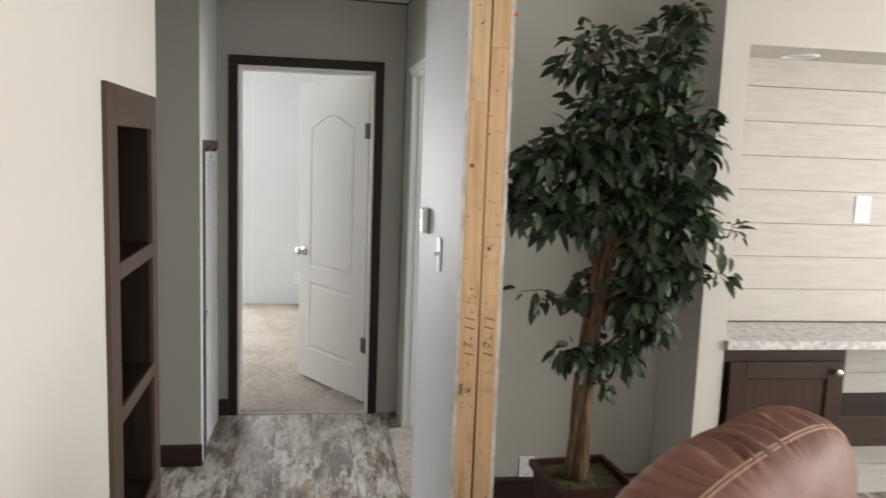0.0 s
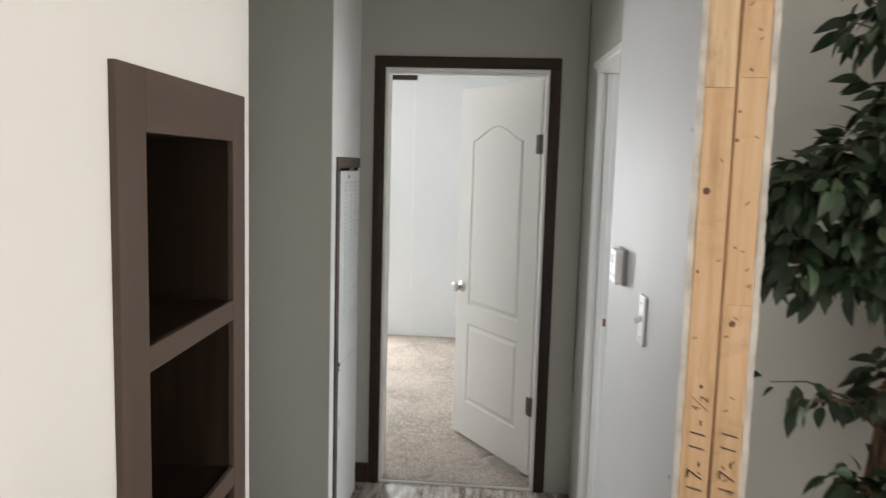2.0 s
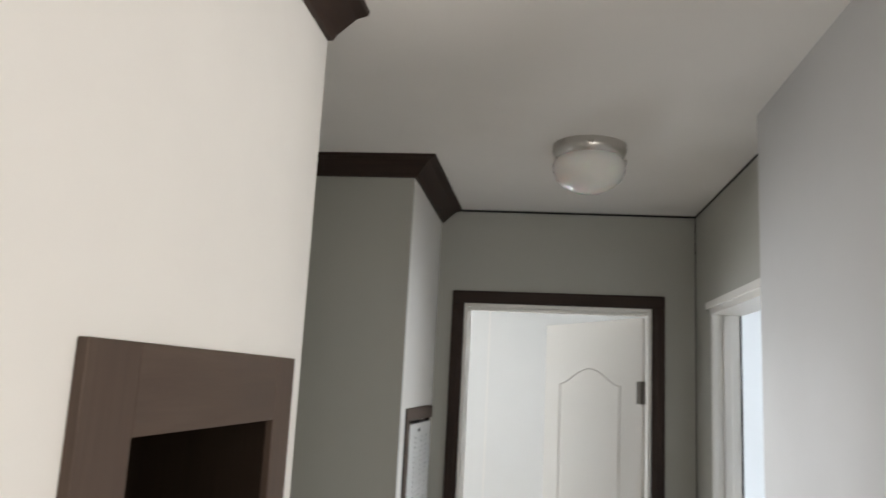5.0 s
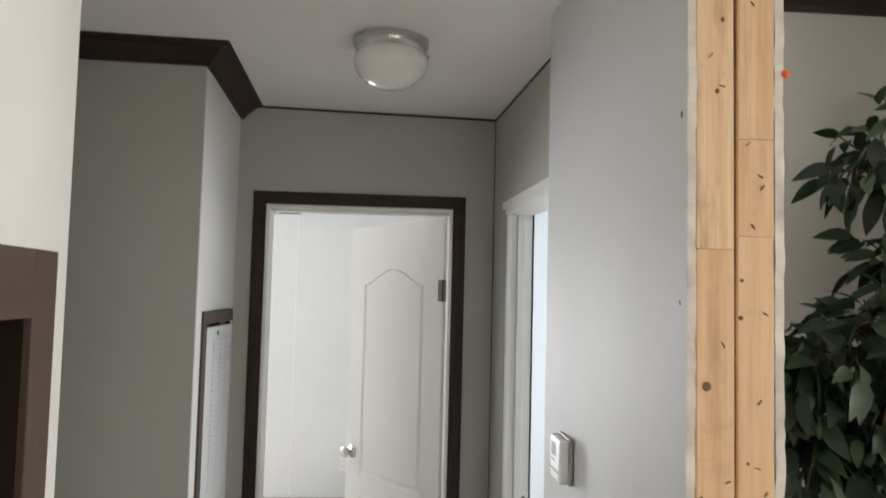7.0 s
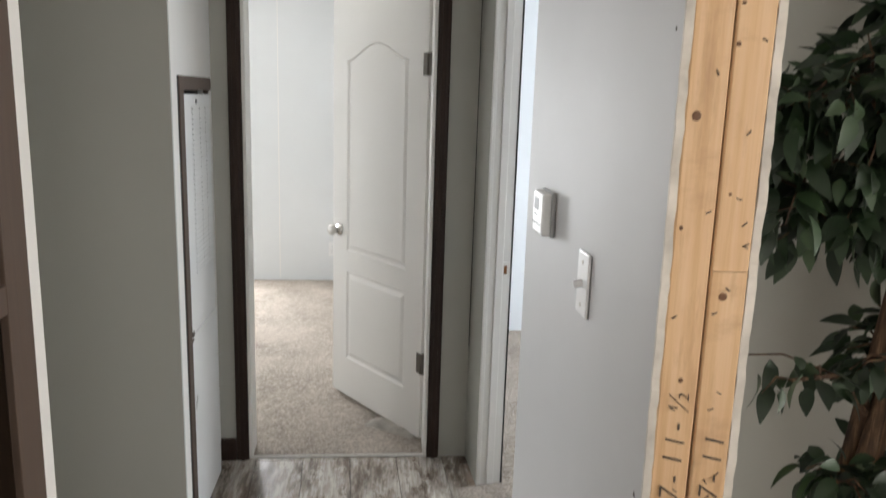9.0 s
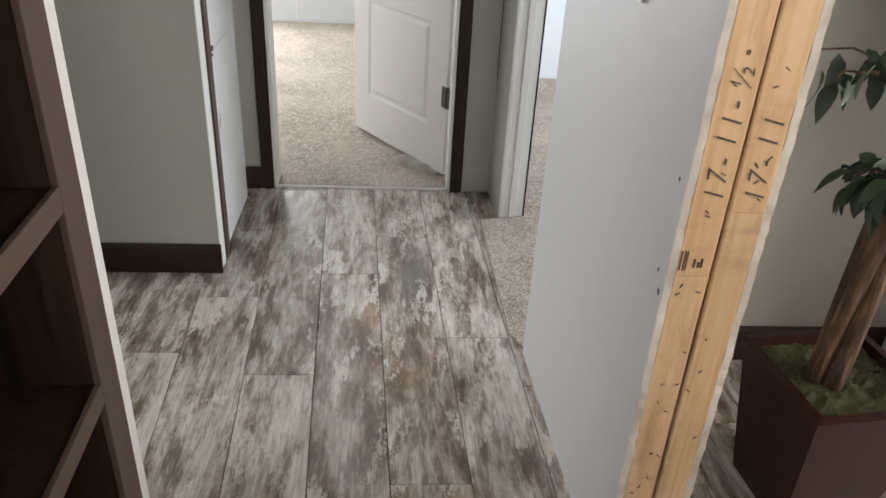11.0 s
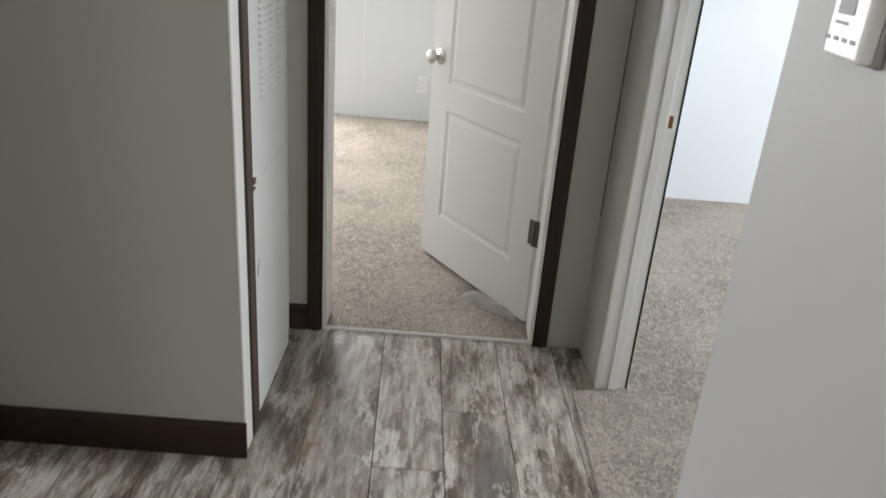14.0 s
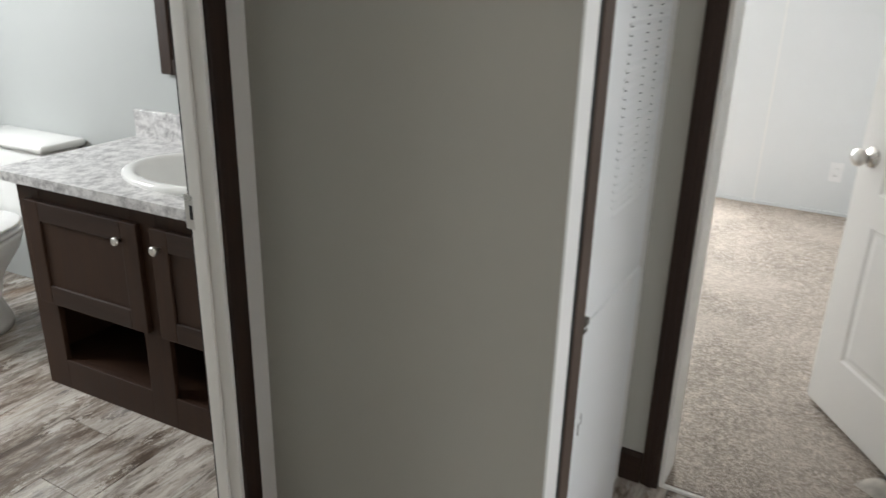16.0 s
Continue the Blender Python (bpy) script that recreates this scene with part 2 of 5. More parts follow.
def leaf_mat():
    m = Nodes("silk_leaf", 0.42)
    g = m.n("NewGeometry")
    o = m.n("ObjectInfo")
    s = m.n("Math")
    m.l(g.outputs["Random Per Island"], s.inputs[0])
    m.l(o.outputs["Random"], s.inputs[1])
    f = m.n("Math")
    f.operation = "FRACT"
    m.l(s.outputs[0], f.inputs[0])
    c = m.ramp(f.outputs[0], [(0.0, (0.008, 0.017, 0.007)), (0.5, (0.014, 0.030, 0.011)), (0.85, (0.028, 0.056, 0.021)), (0.95, (0.05, 0.088, 0.034)), (1.0, (0.14, 0.18, 0.11))])
    vein = m.noise(m.coords(), 90, 3)
    m.colour(m.mix(m.ramp(vein, [(0.45, (0,) * 3), (0.8, (0.3,) * 3)]), c, (0.04, 0.07, 0.032)))
    m.rough(vein, 0.42, 0.62)
    m.bump(vein, 0.2, 0.001)
    return m.mat


def granite_mat():
    m = Nodes("speckled_laminate", 0.3)
    co = m.coords()
    a = m.noise(co, 30, 8, 0.75)
    b = m.noise(co, 75, 6, 0.7)
    c = m.ramp(a, [(0.32, (0.16, 0.15, 0.16)), (0.44, (0.42, 0.41, 0.41)), (0.56, (0.68, 0.67, 0.66)), (0.75, (0.82, 0.81, 0.80))])
    m.colour(m.mix(m.ramp(b, [(0.6, (0,) * 3), (0.72, (0.8,) * 3)]), c, (0.20, 0.18, 0.18)))
    return m.mat


def leather_mat():
    m = Nodes("brown_leather", 0.42)
    co = m.coords()
    v = m.n("TexVoronoi", Scale=330.0)
    m.l(co, v.inputs["Vector"])
    wear = m.noise(co, 6, 5, 0.6)
    crease = m.noise(m.coords((1, 1, 2.5)), 17, 6, 0.65)
    c = m.ramp(wear, [(0.3, (0.125, 0.052, 0.034)), (0.65, (0.195, 0.088, 0.060))])
    m.colour(m.mix(m.ramp(crease, [(0.55, (0,) * 3), (0.8, (0.45,) * 3)]), c, (0.27, 0.145, 0.105)))
    m.rough(wear, 0.48, 0.66)
    m.bump(v.outputs["Distance"], 0.25, 0.0007)
    m.bump(crease, 0.35, 0.006)
    return m.mat


def bark_mat():
    m = Nodes("bark", 0.85)
    co = m.coords((1, 1, 0.12), shift=True)
    f = m.noise(co, 55, 6, 0.65)
    m.colour(m.ramp(f, [(0.35, (0.028, 0.015, 0.009)), (0.52, (0.095, 0.052, 0.028)), (0.68, (0.26, 0.165, 0.09))]))
    m.bump(f, 0.9, 0.006)
    return m.mat


def shiplap_mat():
    m = Nodes("whitewashed_board", 0.55)
    co = m.coords((0.12, 1, 1), shift=True)
    f = m.noise(co, 48, 6, 0.65)
    g = m.noise(co, 9, 4)
    c = m.ramp(f, [(0.3, (0.43, 0.41, 0.38)), (0.6, (0.53, 0.51, 0.48))])
    m.colour(m.mix(m.ramp(g, [(0.4, (0,) * 3), (0.7, (0.5,) * 3)]), c, (0.50, 0.475, 0.44)))
    m.bump(f, 0.2, 0.0008)
    return m.mat


# grey and cream walls: light and shade are partly put into these two colours
GREY = paint("grey_wall_in_shade", (0.420, 0.416, 0.374))
CREAM = paint("cream_wall_in_light", (0.785, 0.768, 0.738))
STUBP = paint("pale_grey_wall_paint", (0.555, 0.552, 0.552))
BEDP = paint("pale_bedroom_paint", (0.69, 0.705, 0.71))
GREIGE = paint("greige_wall_paint", (0.55, 0.535, 0.50))
BLUEW = paint("cool_white_paint", (0.76, 0.79, 0.82))
BATHP = paint("pale_bathroom_paint", (0.45, 0.468, 0.46))
CEIL = paint("ceiling_texture", (0.88, 0.86, 0.83), 0.8, 0.5)
WHITE = paint("white_door_paint", (0.80, 0.78, 0.75), 0.4, 0.08, 0.02)
JAMB = paint("white_jamb_paint", (0.80, 0.78, 0.74), 0.4, 0.08, 0.03)
ENAMEL = paint("white_enamel_metal", (0.82, 0.83, 0.83), 0.32, 0.06, 0.02)
TRIM = woodgrain("dark_brown_trim", (0.022, 0.011, 0.007), (0.052, 0.029, 0.019), 0.52)
TRIMX = woodgrain("dark_brown_trim_level", (0.022, 0.011, 0.007), (0.052, 0.029, 0.019), 0.52, "x")
TRIMY = woodgrain("dark_brown_trim_along", (0.022, 0.011, 0.007), (0.052, 0.029, 0.019), 0.52, "y")
TAUPE = woodgrain("taupe_laminate", (0.078, 0.052, 0.039), (0.112, 0.080, 0.061), 0.55, "z", 90)
TAUPEY = woodgrain("taupe_laminate_along", (0.078, 0.052, 0.039), (0.112, 0.080, 0.061), 0.55, "y", 90)
# bookcase inside: brown panels darkened, the shade between shelves is in the colour
SHADEIN = woodgrain("shaded_bookcase_panel", (0.012, 0.007, 0.004), (0.050, 0.030, 0.019), 0.42, "z", 34)
ESPRESSO = woodgrain("espresso_cabinet", (0.028, 0.012, 0.006), (0.052, 0.025, 0.013), 0.5)
PLANK = plank_mat("distressed_plank", 0.018)
PALE_PLANK = plank_mat("distressed_plank_pale", 0.065)
JOINT = plain("plank_joint", (0.07, 0.058, 0.048), 0.8)
CARPET = carpet_mat("beige_carpet", (0.17, 0.136, 0.106), (0.69, 0.605, 0.52))
PINE = pine_mat()
GYPSUM = plain("gypsum_edge", (0.66, 0.62, 0.56), 0.9, 0, 120, 0.6, 0.25)
NICKEL = plain("brushed_nickel", (0.62, 0.60, 0.57), 0.28, 1.0)
STEEL = plain("worn_steel", (0.14, 0.125, 0.11), 0.5, 0.8)
BRASS = plain("dull_brass", (0.22, 0.11, 0.05), 0.5, 1.0)
PLASTIC = plain("white_plastic", (0.80, 0.80, 0.80), 0.35)
CERAMIC = plain("white_ceramic", (0.82, 0.82, 0.80), 0.1, 0, 20, 0.01, 0.01)
# black for feet, and for the shade painted into slots, holes and gaps
BLACK = plain("black_and_shade", (0.012, 0.012, 0.012), 0.7)
PENCIL = plain("marker_ink", (0.085, 0.065, 0.05), 0.8)
GREYPL = plain("grey_plastic", (0.30, 0.30, 0.30), 0.45)
INK = plain("grey_print", (0.20, 0.21, 0.22), 0.5)
KNOT = plain("knot_wood", (0.13, 0.058, 0.024), 0.6, 0, 60, 0.4, 0.3)
OPAL = plain("opal_glass", (0.82, 0.80, 0.77), 0.12, 0, 10, 0.01, 0.02)
OPAL.node_tree.nodes["Principled BSDF"].inputs["Subsurface Weight"].default_value = 0.25
LEAF, BARK, LEATHER, GRANITE, SHIPLAP = leaf_mat(), bark_mat(), leather_mat(), granite_mat(), shiplap_mat()
POTM = woodgrain("dark_mahogany", (0.020, 0.006, 0.004), (0.060, 0.018, 0.010), 0.35)
MOSS = carpet_mat("dried_moss", (0.03, 0.035, 0.012), (0.14, 0.14, 0.06))
THREAD = plain("pale_thread", (0.50, 0.33, 0.25), 0.7)
YELLOW = plain("yellow_sticker", (0.75, 0.55, 0.02), 0.5)
ORANGE = plain("orange_plastic", (0.75, 0.18, 0.04), 0.5)
MIRROR = Nodes("mirror_glass", 0.02, 1.0, (0.9, 0.9, 0.9)).mat
DAY = Nodes("bright_outdoors", 1.0)
DAY.b.inputs["Emission Color"].default_value = (0.93, 0.97, 1.0, 1)
DAY.b.inputs["Emission Strength"].default_value = 1.4
DAY = DAY.mat

# ---- structure ----
END_Y, COL_Y, COL_X, BOOK_X, STUD_Y, SIDE_Y = 4.45, 3.75, -0.456, -0.402, 2.507, 3.28


def hall_top(x):
    return 2.346 + (0.545 - x) * 0.018


def far_x(y):
    return 0.539 + (4.45 - y) * 0.058


def stub_x(y):
    return 0.515 + (3.31 - y) * 0.050


HIGH = 2.44
structure("floor", box(-3.7, 5.0, -3.7, 7.6, -0.12, -0.006), JOINT, "dark joints under grey distressed planks", "floor")

# end wall with the bedroom doorway
bm = box(-0.60, -0.372, END_Y, END_Y + 0.11, 0, 2.47)
box(0.372, 0.70, END_Y, END_Y + 0.11, 0, 2.47, bm=bm)
box(-0.372, 0.372, END_Y, END_Y + 0.11, 1.97, 2.47, bm=bm)
structure("wall_end", bm, GREY, "grey wall around the bedroom doorway", "wall")

# wall with the second bedroom's doorway
bm = prism([(far_x(4.45), 4.45), (far_x(4.45) + 0.1, 4.45), (far_x(4.213) + 0.1, 4.213), (far_x(4.213), 4.213)], 0, hall_top)
prism([(far_x(4.213), 4.213), (far_x(4.213) + 0.1, 4.213), (far_x(3.30) + 0.1, 3.30), (far_x(3.30), 3.30)], 1.948, hall_top, bm)
structure("wall_hall_right", bm, GREY, "grey hall wall over an open doorway", "wall")

# stub wall with bare stud end
bm = prism([(stub_x(3.30), 3.30), (0.70, 3.30), (0.70, STUD_Y + 0.004), (0.688, STUD_Y + 0.004), (0.688, 3.28), (stub_x(3.28) + 0.012, 3.28), (stub_x(STUD_Y) + 0.012, STUD_Y + 0.004), (stub_x(STUD_Y), STUD_Y + 0.004)], 0, HIGH)
structure("wall_stub", bm, STUBP, "pale grey drywall of a cut-off partition", "wall")

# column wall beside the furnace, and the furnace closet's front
structure("wall_column", box(-1.16, COL_X, COL_Y, COL_Y + 0.012, 0, 2.47), GREY, "grey wall between bathroom and furnace", "wall")
bm = prism([(COL_X, COL_Y + 0.012), (COL_X, 3.826), (COL_X - 0.08, 3.826), (COL_X - 0.08, COL_Y + 0.012)], 0, 2.47)
prism([(-0.478, 4.30), (-0.486, 4.45), (-0.58, 4.45), (-0.58, 4.30)], 0, 2.47, bm)
prism([(COL_X, 3.826), (-0.478, 4.30), (-0.58, 4.30), (COL_X - 0.08, 3.826)], 1.535, 2.47, bm)
structure("wall_furnace", bm, CREAM, "cream wall above the furnace closet", "wall")
structure("wall_furnace_closet", box(-1.15, -0.585, 4.40, 4.45, 0, 2.47), GREY, "plain back of the furnace closet", "wall")

# wall with the built-in bookcase
bm = box(BOOK_X - 0.10, BOOK_X, -3.5, 2.11, 0, 2.50)
box(BOOK_X - 0.10, BOOK_X, 2.62, 2.735, 0, 2.50, bm=bm)
box(BOOK_X - 0.10, BOOK_X, 2.11, 2.62, 1.62, 2.50, bm=bm)
box(BOOK_X - 0.10, BOOK_X, 2.11, 2.62, 0, 0.06, bm=bm)
structure("wall_bookcase", skew(bm), CREAM, "cream wall around a built-in bookcase", "wall")
structure("wall_alcove", box(-1.15, BOOK_X - 0.10, 2.635, 2.733, 0, 2.50), GREY, "grey wall of the bathroom passage", "wall")

# bathroom
bm = box(-1.222, -1.15, 3.642, 4.52, 0, 2.5)
box(-1.222, -1.15, 1.9, 2.90, 0, 2.5, bm=bm)
box(-1.222, -1.15, 2.90, 3.642, 1.97, 2.5, bm=bm)
structure("wall_bathroom_door", bm, CREAM, "pale wall with the bathroom doorway", "wall")
structure("wall_bathroom_back", box(-3.7, -1.15, 4.52, 4.62, 0, 2.5), BATHP, "pale grey-green bathroom wall", "wall")
structure("wall_bathroom_near", box(-3.7, -1.245, 1.8, 1.9, 0, 2.5), BATHP, "plain bathroom wall", "wall")
bm = box(-3.7, -3.6, 1.8, 2.9, 0, 2.5)
box(-3.7, -3.6, 3.7, 4.62, 0, 2.5, bm=bm)
box(-3.7, -3.6, 2.9, 3.7, 0, 1.15, bm=bm)
box(-3.7, -3.6, 2.9, 3.7, 1.95, 2.5, bm=bm)
structure("wall_bathroom_window", bm, BATHP, "bathroom wall with a window", "wall")

# bedroom behind the end door
BACK_Y = 7.54
bm = box(-0.955, 0.70, BACK_Y, BACK_Y + 0.1, 0, 2.5)
box(-2.7, -1.74, BACK_Y, BACK_Y + 0.1, 0, 2.5, bm=bm)
box(-1.74, -0.955, BACK_Y, BACK_Y + 0.1, 0, 0.41, bm=bm)
box(-1.74, -0.955, BACK_Y, BACK_Y + 0.1, 1.87, 2.5, bm=bm)
structure("wall_bedroom_back", bm, BEDP, "pale bedroom wall panels with a low window", "wall")
structure("wall_bedroom_left", box(-2.8, -2.7, 4.56, 7.63, 0, 2.5), BEDP, "pale bedroom wall", "wall")
structure("wall_bedroom_right", box(0.60, 0.70, 4.56, BACK_Y, 0, 2.5), BEDP, "pale bedroom wall", "wall")
structure("wall_bedroom_front", box(-2.7, -0.60, 4.565, 4.63, 0, 2.5), BEDP, "pale bedroom wall", "wall")

# second bedroom
structure("wall_second_bedroom_back", box(0.70, 3.7, 6.19, 6.29, 0, 2.5), BLUEW, "cool white bedroom wall", "wall")
structure("wall_second_bedroom_front", box(0.70, 3.7, SIDE_Y + 0.03, SIDE_Y + 0.09, 0, 2.5), BLUEW, "cool white bedroom wall", "wall")
bm = box(3.6, 3.7, SIDE_Y + 0.09, 4.2, 0, 2.5)
box(3.6, 3.7, 5.4, 6.21, 0, 2.5, bm=bm)
box(3.6, 3.7, 4.2, 5.4, 0, 0.8, bm=bm)
box(3.6, 3.7, 4.2, 5.4, 2.0, 2.5, bm=bm)
structure("wall_second_bedroom_window", bm, BLUEW, "cool white wall with a window", "wall")

# living room
structure("wall_living_back", box(0.70, 5.0, SIDE_Y, SIDE_Y + 0.028, 0, 2.6), GREY, "grey wall behind the potted tree", "wall")
bm = box(4.8, 4.9, -3.6, -0.3, 0, 2.6)
box(4.8, 4.9, 2.1, SIDE_Y, 0, 2.6, bm=bm)
box(4.8, 4.9, -0.3, 2.1, 0, 0.6, bm=bm)
box(4.8, 4.9, -0.3, 2.1, 2.1, 2.6, bm=bm)
structure("wall_living_window", bm, CREAM, "cream living room wall with a wide window", "wall")
# unseen wall behind the camera; its opening is added for the fill lamp
bm = box(BOOK_X - 0.1, 0.6, -3.6, -3.5, 0, 2.6)
box(2.6, 4.9, -3.6, -3.5, 0, 2.6, bm=bm)
box(0.6, 2.6, -3.6, -3.5, 0, 0.65, bm=bm)
box(0.6, 2.6, -3.6, -3.5, 2.05, 2.6, bm=bm)
structure("wall_living_front", bm, CREAM, "cream living room wall, unseen, with an added opening", "wall")


def ceiling_slab(name, points, top, material=CEIL):
    b = bmesh.new()
    lo = [b.verts.new((x, y, top(x))) for x, y in points]
    hi = [b.verts.new((x, y, top(x) + 0.08)) for x, y in points]
    b.faces.new(lo[::-1])
    b.faces.new(hi)
    for i in range(len(points)):
        j = (i + 1) % len(points)
        b.faces.new((lo[i], lo[j], hi[j], hi[i]))
    return structure(name, b, material, "white textured ceiling", "ceiling")


ceiling_slab("ceiling", [(-1.15, -3.5), (0.63, -3.5), (0.63, 4.45), (-1.15, 4.45)], hall_top)
ceiling_slab("ceiling_living", [(0.632, -3.5), (4.9, -3.5), (4.9, 3.33), (0.632, 3.33)], lambda x: HIGH)
ceiling_slab("ceiling_bedroom", [(-2.8, 4.56), (0.70, 4.56), (0.70, 7.63), (-2.8, 7.63)], lambda x: 2.42)
ceiling_slab("ceiling_second_bedroom", [(0.706, 3.335), (3.7, 3.335), (3.7, 6.31), (0.706, 6.31)], lambda x: 2.42)
ceiling_slab("ceiling_bathroom", [(-3.7, 1.8), (-1.155, 1.8), (-1.155, 4.62), (-3.7, 4.62)], lambda x: 2.40)

# carpets
structure("carpet_bedroom", box(-2.7, 0.60, END_Y + 0.015, BACK_Y, -0.004, 0.012), CARPET, "beige cut-pile bedroom carpet", "carpet")
bm = prism([(0.477, 4.160), (0.66, 4.20), (0.70, 4.45), (0.70, 6.19), (3.6, 6.19), (3.6, 3.37), (0.70, 3.37), (0.66, 3.318), (0.516, 3.318), (0.487, 3.383)], -0.004, 0.012)
structure("carpet_second_bedroom", bm, CARPET, "beige cut-pile carpet running into the hall", "carpet")
structure("threshold_trim", box(-0.372, 0.372, END_Y + 0.004, END_Y + 0.022, -0.004, 0.009, 0.003), JAMB, "pale carpet edge strip in the doorway", "trim")

# ---- trim ----
def casing(name, x0, x1, top, w, y, proud, label):
    """Dark casing round a doorway in a wall that faces -y."""
    ob = thing(name, label, "door frame", (0, y, 0))
    ob["kind"] = "structure"
    for a, b in ((x0 - w, x0), (x1, x1 + w)):
        g = box(a, b, y - proud, y, 0, top, 0.004)
        mid = (a + b) / 2
        box(mid - 0.009, mid + 0.009, y - proud - 0.003, y - proud + 0.004, 0.0, top, 0.002, bm=g)
        part("side_casing", g, TRIM, ob)
    g = box(x0 - w, x1 + w, y - proud, y, top, top + w, 0.004)
    part("head_casing", g, TRIMX, ob)
    return ob


casing("door_frame_bedroom", -0.372, 0.372, 1.97, 0.05, END_Y, 0.014, "dark brown stained casing of the bedroom doorway")
ob = thing("door_jamb_bedroom", "white painted jamb with a stop strip", "door jamb", (0, END_Y, 0))
ob["kind"] = "structure"
for a, b in ((-0.372, -0.358), (0.358, 0.372)):
    part("side_jamb", box(a, b, END_Y - 0.004, END_Y + 0.114, 0.009, 1.97, 0.002), JAMB, ob)
part("head_jamb", box(-0.358, 0.358, END_Y - 0.004, END_Y + 0.114, 1.956, 1.97, 0.002), JAMB, ob)
part("stop_strip", box(-0.358, 0.358, END_Y + 0.03, END_Y + 0.065, 1.944, 1.956, 0.002), JAMB, ob)

ob = thing("door_jamb_second_bedroom", "white painted door jamb with a brass strike plate", "door jamb", (0.6, 4.2, 0))
ob["kind"] = "structure"
jx = 0.568
part("side_jamb", box(jx - 0.004, jx + 0.086, 4.197, 4.215, 0.0, 1.93, 0.002), JAMB, ob)
part("stop_strip", box(jx + 0.024, jx + 0.052, 4.185, 4.197, 0.0, 1.928, 0.002), JAMB, ob)
part("casing_edge", box(jx - 0.014, jx + 0.002, 4.195, 4.235, 0.0, 1.976, 0.003), JAMB, ob)
part("head_jamb", prism([(far_x(4.197) - 0.006, 4.197), (far_x(4.197) + 0.105, 4.197), (far_x(3.31) + 0.105, 3.31), (far_x(3.31) - 0.006, 3.31)], 1.93, 1.952), JAMB, ob)
part("head_casing", prism([(far_x(4.235) - 0.012, 4.235), (far_x(4.235) + 0.001, 4.235), (far_x(3.31) + 0.001, 3.31), (far_x(3.31) - 0.012, 3.31)], 1.952, 1.976), JAMB, ob)
plate = part("strike_plate", box(jx + 0.050, jx + 0.080, 4.1935, 4.1975, 0.855, 0.915, 0.0015), JAMB, ob, "painted-over strike plate")
part("latch_hole", box(jx + 0.056, jx + 0.068, 4.1930, 4.1945, 0.868, 0.902), BRASS, plate, "dull brass latch hole")
part("dark_gap", box(jx + 0.081, jx + 0.087, 4.195, 4.199, 0.0, 1.93), BLACK, ob)

ob = thing("door_jamb_bathroom", "white bathroom door jamb with a dark outer casing", "door jamb", (-1.2, 3.645, 0))
ob["kind"] = "structure"
part("side_jamb", box(-1.224, -1.146, 3.632, 3.642, 0.0, 1.97, 0.002), JAMB, ob)
part("stop_strip", box(-1.206, -1.180, 3.624, 3.632, 0.0, 1.96, 0.002), JAMB, ob)
part("head_jamb", box(-1.224, -1.146, 2.90, 3.632, 1.955, 1.97, 0.002), JAMB, ob)
part("side_casing", box(-1.15, -1.136, 3.642, 3.690, 0.0, 2.02, 0.003), TRIM, ob, "dark brown stained casing")
part("dark_gap", box(-1.229, -1.2235, 3.634, 3.642, 0.0, 1.97), BLACK, ob)
plate = part("strike_plate", box(-1.236, -1.208, 3.6285, 3.6325, 0.843, 0.918, 0.002), NICKEL, ob, "nickel strike plate")
part("latch_hole", box(-1.221, -1.213, 3.6275, 3.6290, 0.866, 0.896), BLACK, plate)


def baseboard(name, a, b, out, material, h=0.115):
    prof = [(0, 0), (0.013, 0), (0.013, h - 0.012), (0.007, h), (0, h)]
    return structure(name, sweep(prof, a, b, (0, 0, 1), out), material, "dark brown stained baseboard", "baseboard")


baseboard("baseboard_column", (-1.15, COL_Y, 0), (COL_X + 0.006, COL_Y, 0), (0, -1, 0), TRIMX, 0.106)
baseboard("baseboard_end", (-0.49, END_Y, 0), (-0.424, END_Y, 0), (0, -1, 0), TRIMX, 0.094)
baseboard("baseboard_living", (0.706, SIDE_Y, 0), (1.66, SIDE_Y, 0), (0, -1, 0), TRIMX)
baseboard("baseboard_bookcase_wall", (BOOK_X + 0.246, -3.5, 0), (BOOK_X + 0.0134, 2.04, 0), (1, 0, 0), TRIMY)

CROWN = [(0, 0), (0.0, -0.062), (0.012, -0.062), (0.020, -0.050), (0.058, -0.018), (0.080, -0.012), (0.085, 0)]


def crown(name, a, b, out0, out1, material):
    """Crown moulding with mitred ends: out0 and out1 are the outward directions at the ends."""
    g = bmesh.new()
    rings = []
    for p, o in ((a, out0), (b, out1)):
        p, o = Vector(p), Vector(o)
        rings.append([g.verts.new(p + o * u + Vector((0, 0, v))) for u, v in CROWN])
    n = len(CROWN)
    for i in range(n):
        g.faces.new((rings[0][i], rings[0][(i + 1) % n], rings[1][(i + 1) % n], rings[1][i]))
    g.faces.new(rings[0][::-1])
    g.faces.new(rings[1])
    return structure(name, g, material, "dark brown crown moulding", "crown moulding")


zc = hall_top(COL_X) + 0.003
crown("crown_column", (-1.15, COL_Y, hall_top(-1.15)), (COL_X, COL_Y, zc), (0, -1, 0), (1, -1, 0), TRIMX)
crown("crown_furnace", (COL_X, COL_Y, zc), (-0.484, END_Y - 0.002, zc), (1, -1, 0), (1, 0, 0), TRIMY)
crown("crown_bookcase", (BOOK_X + 0.246, -3.5, hall_top(BOOK_X) + 0.003), (BOOK_X - 0.0158, 2.735, hall_top(BOOK_X) + 0.003), (1, 0, 0), (1, 0.0, 0), TRIMY)
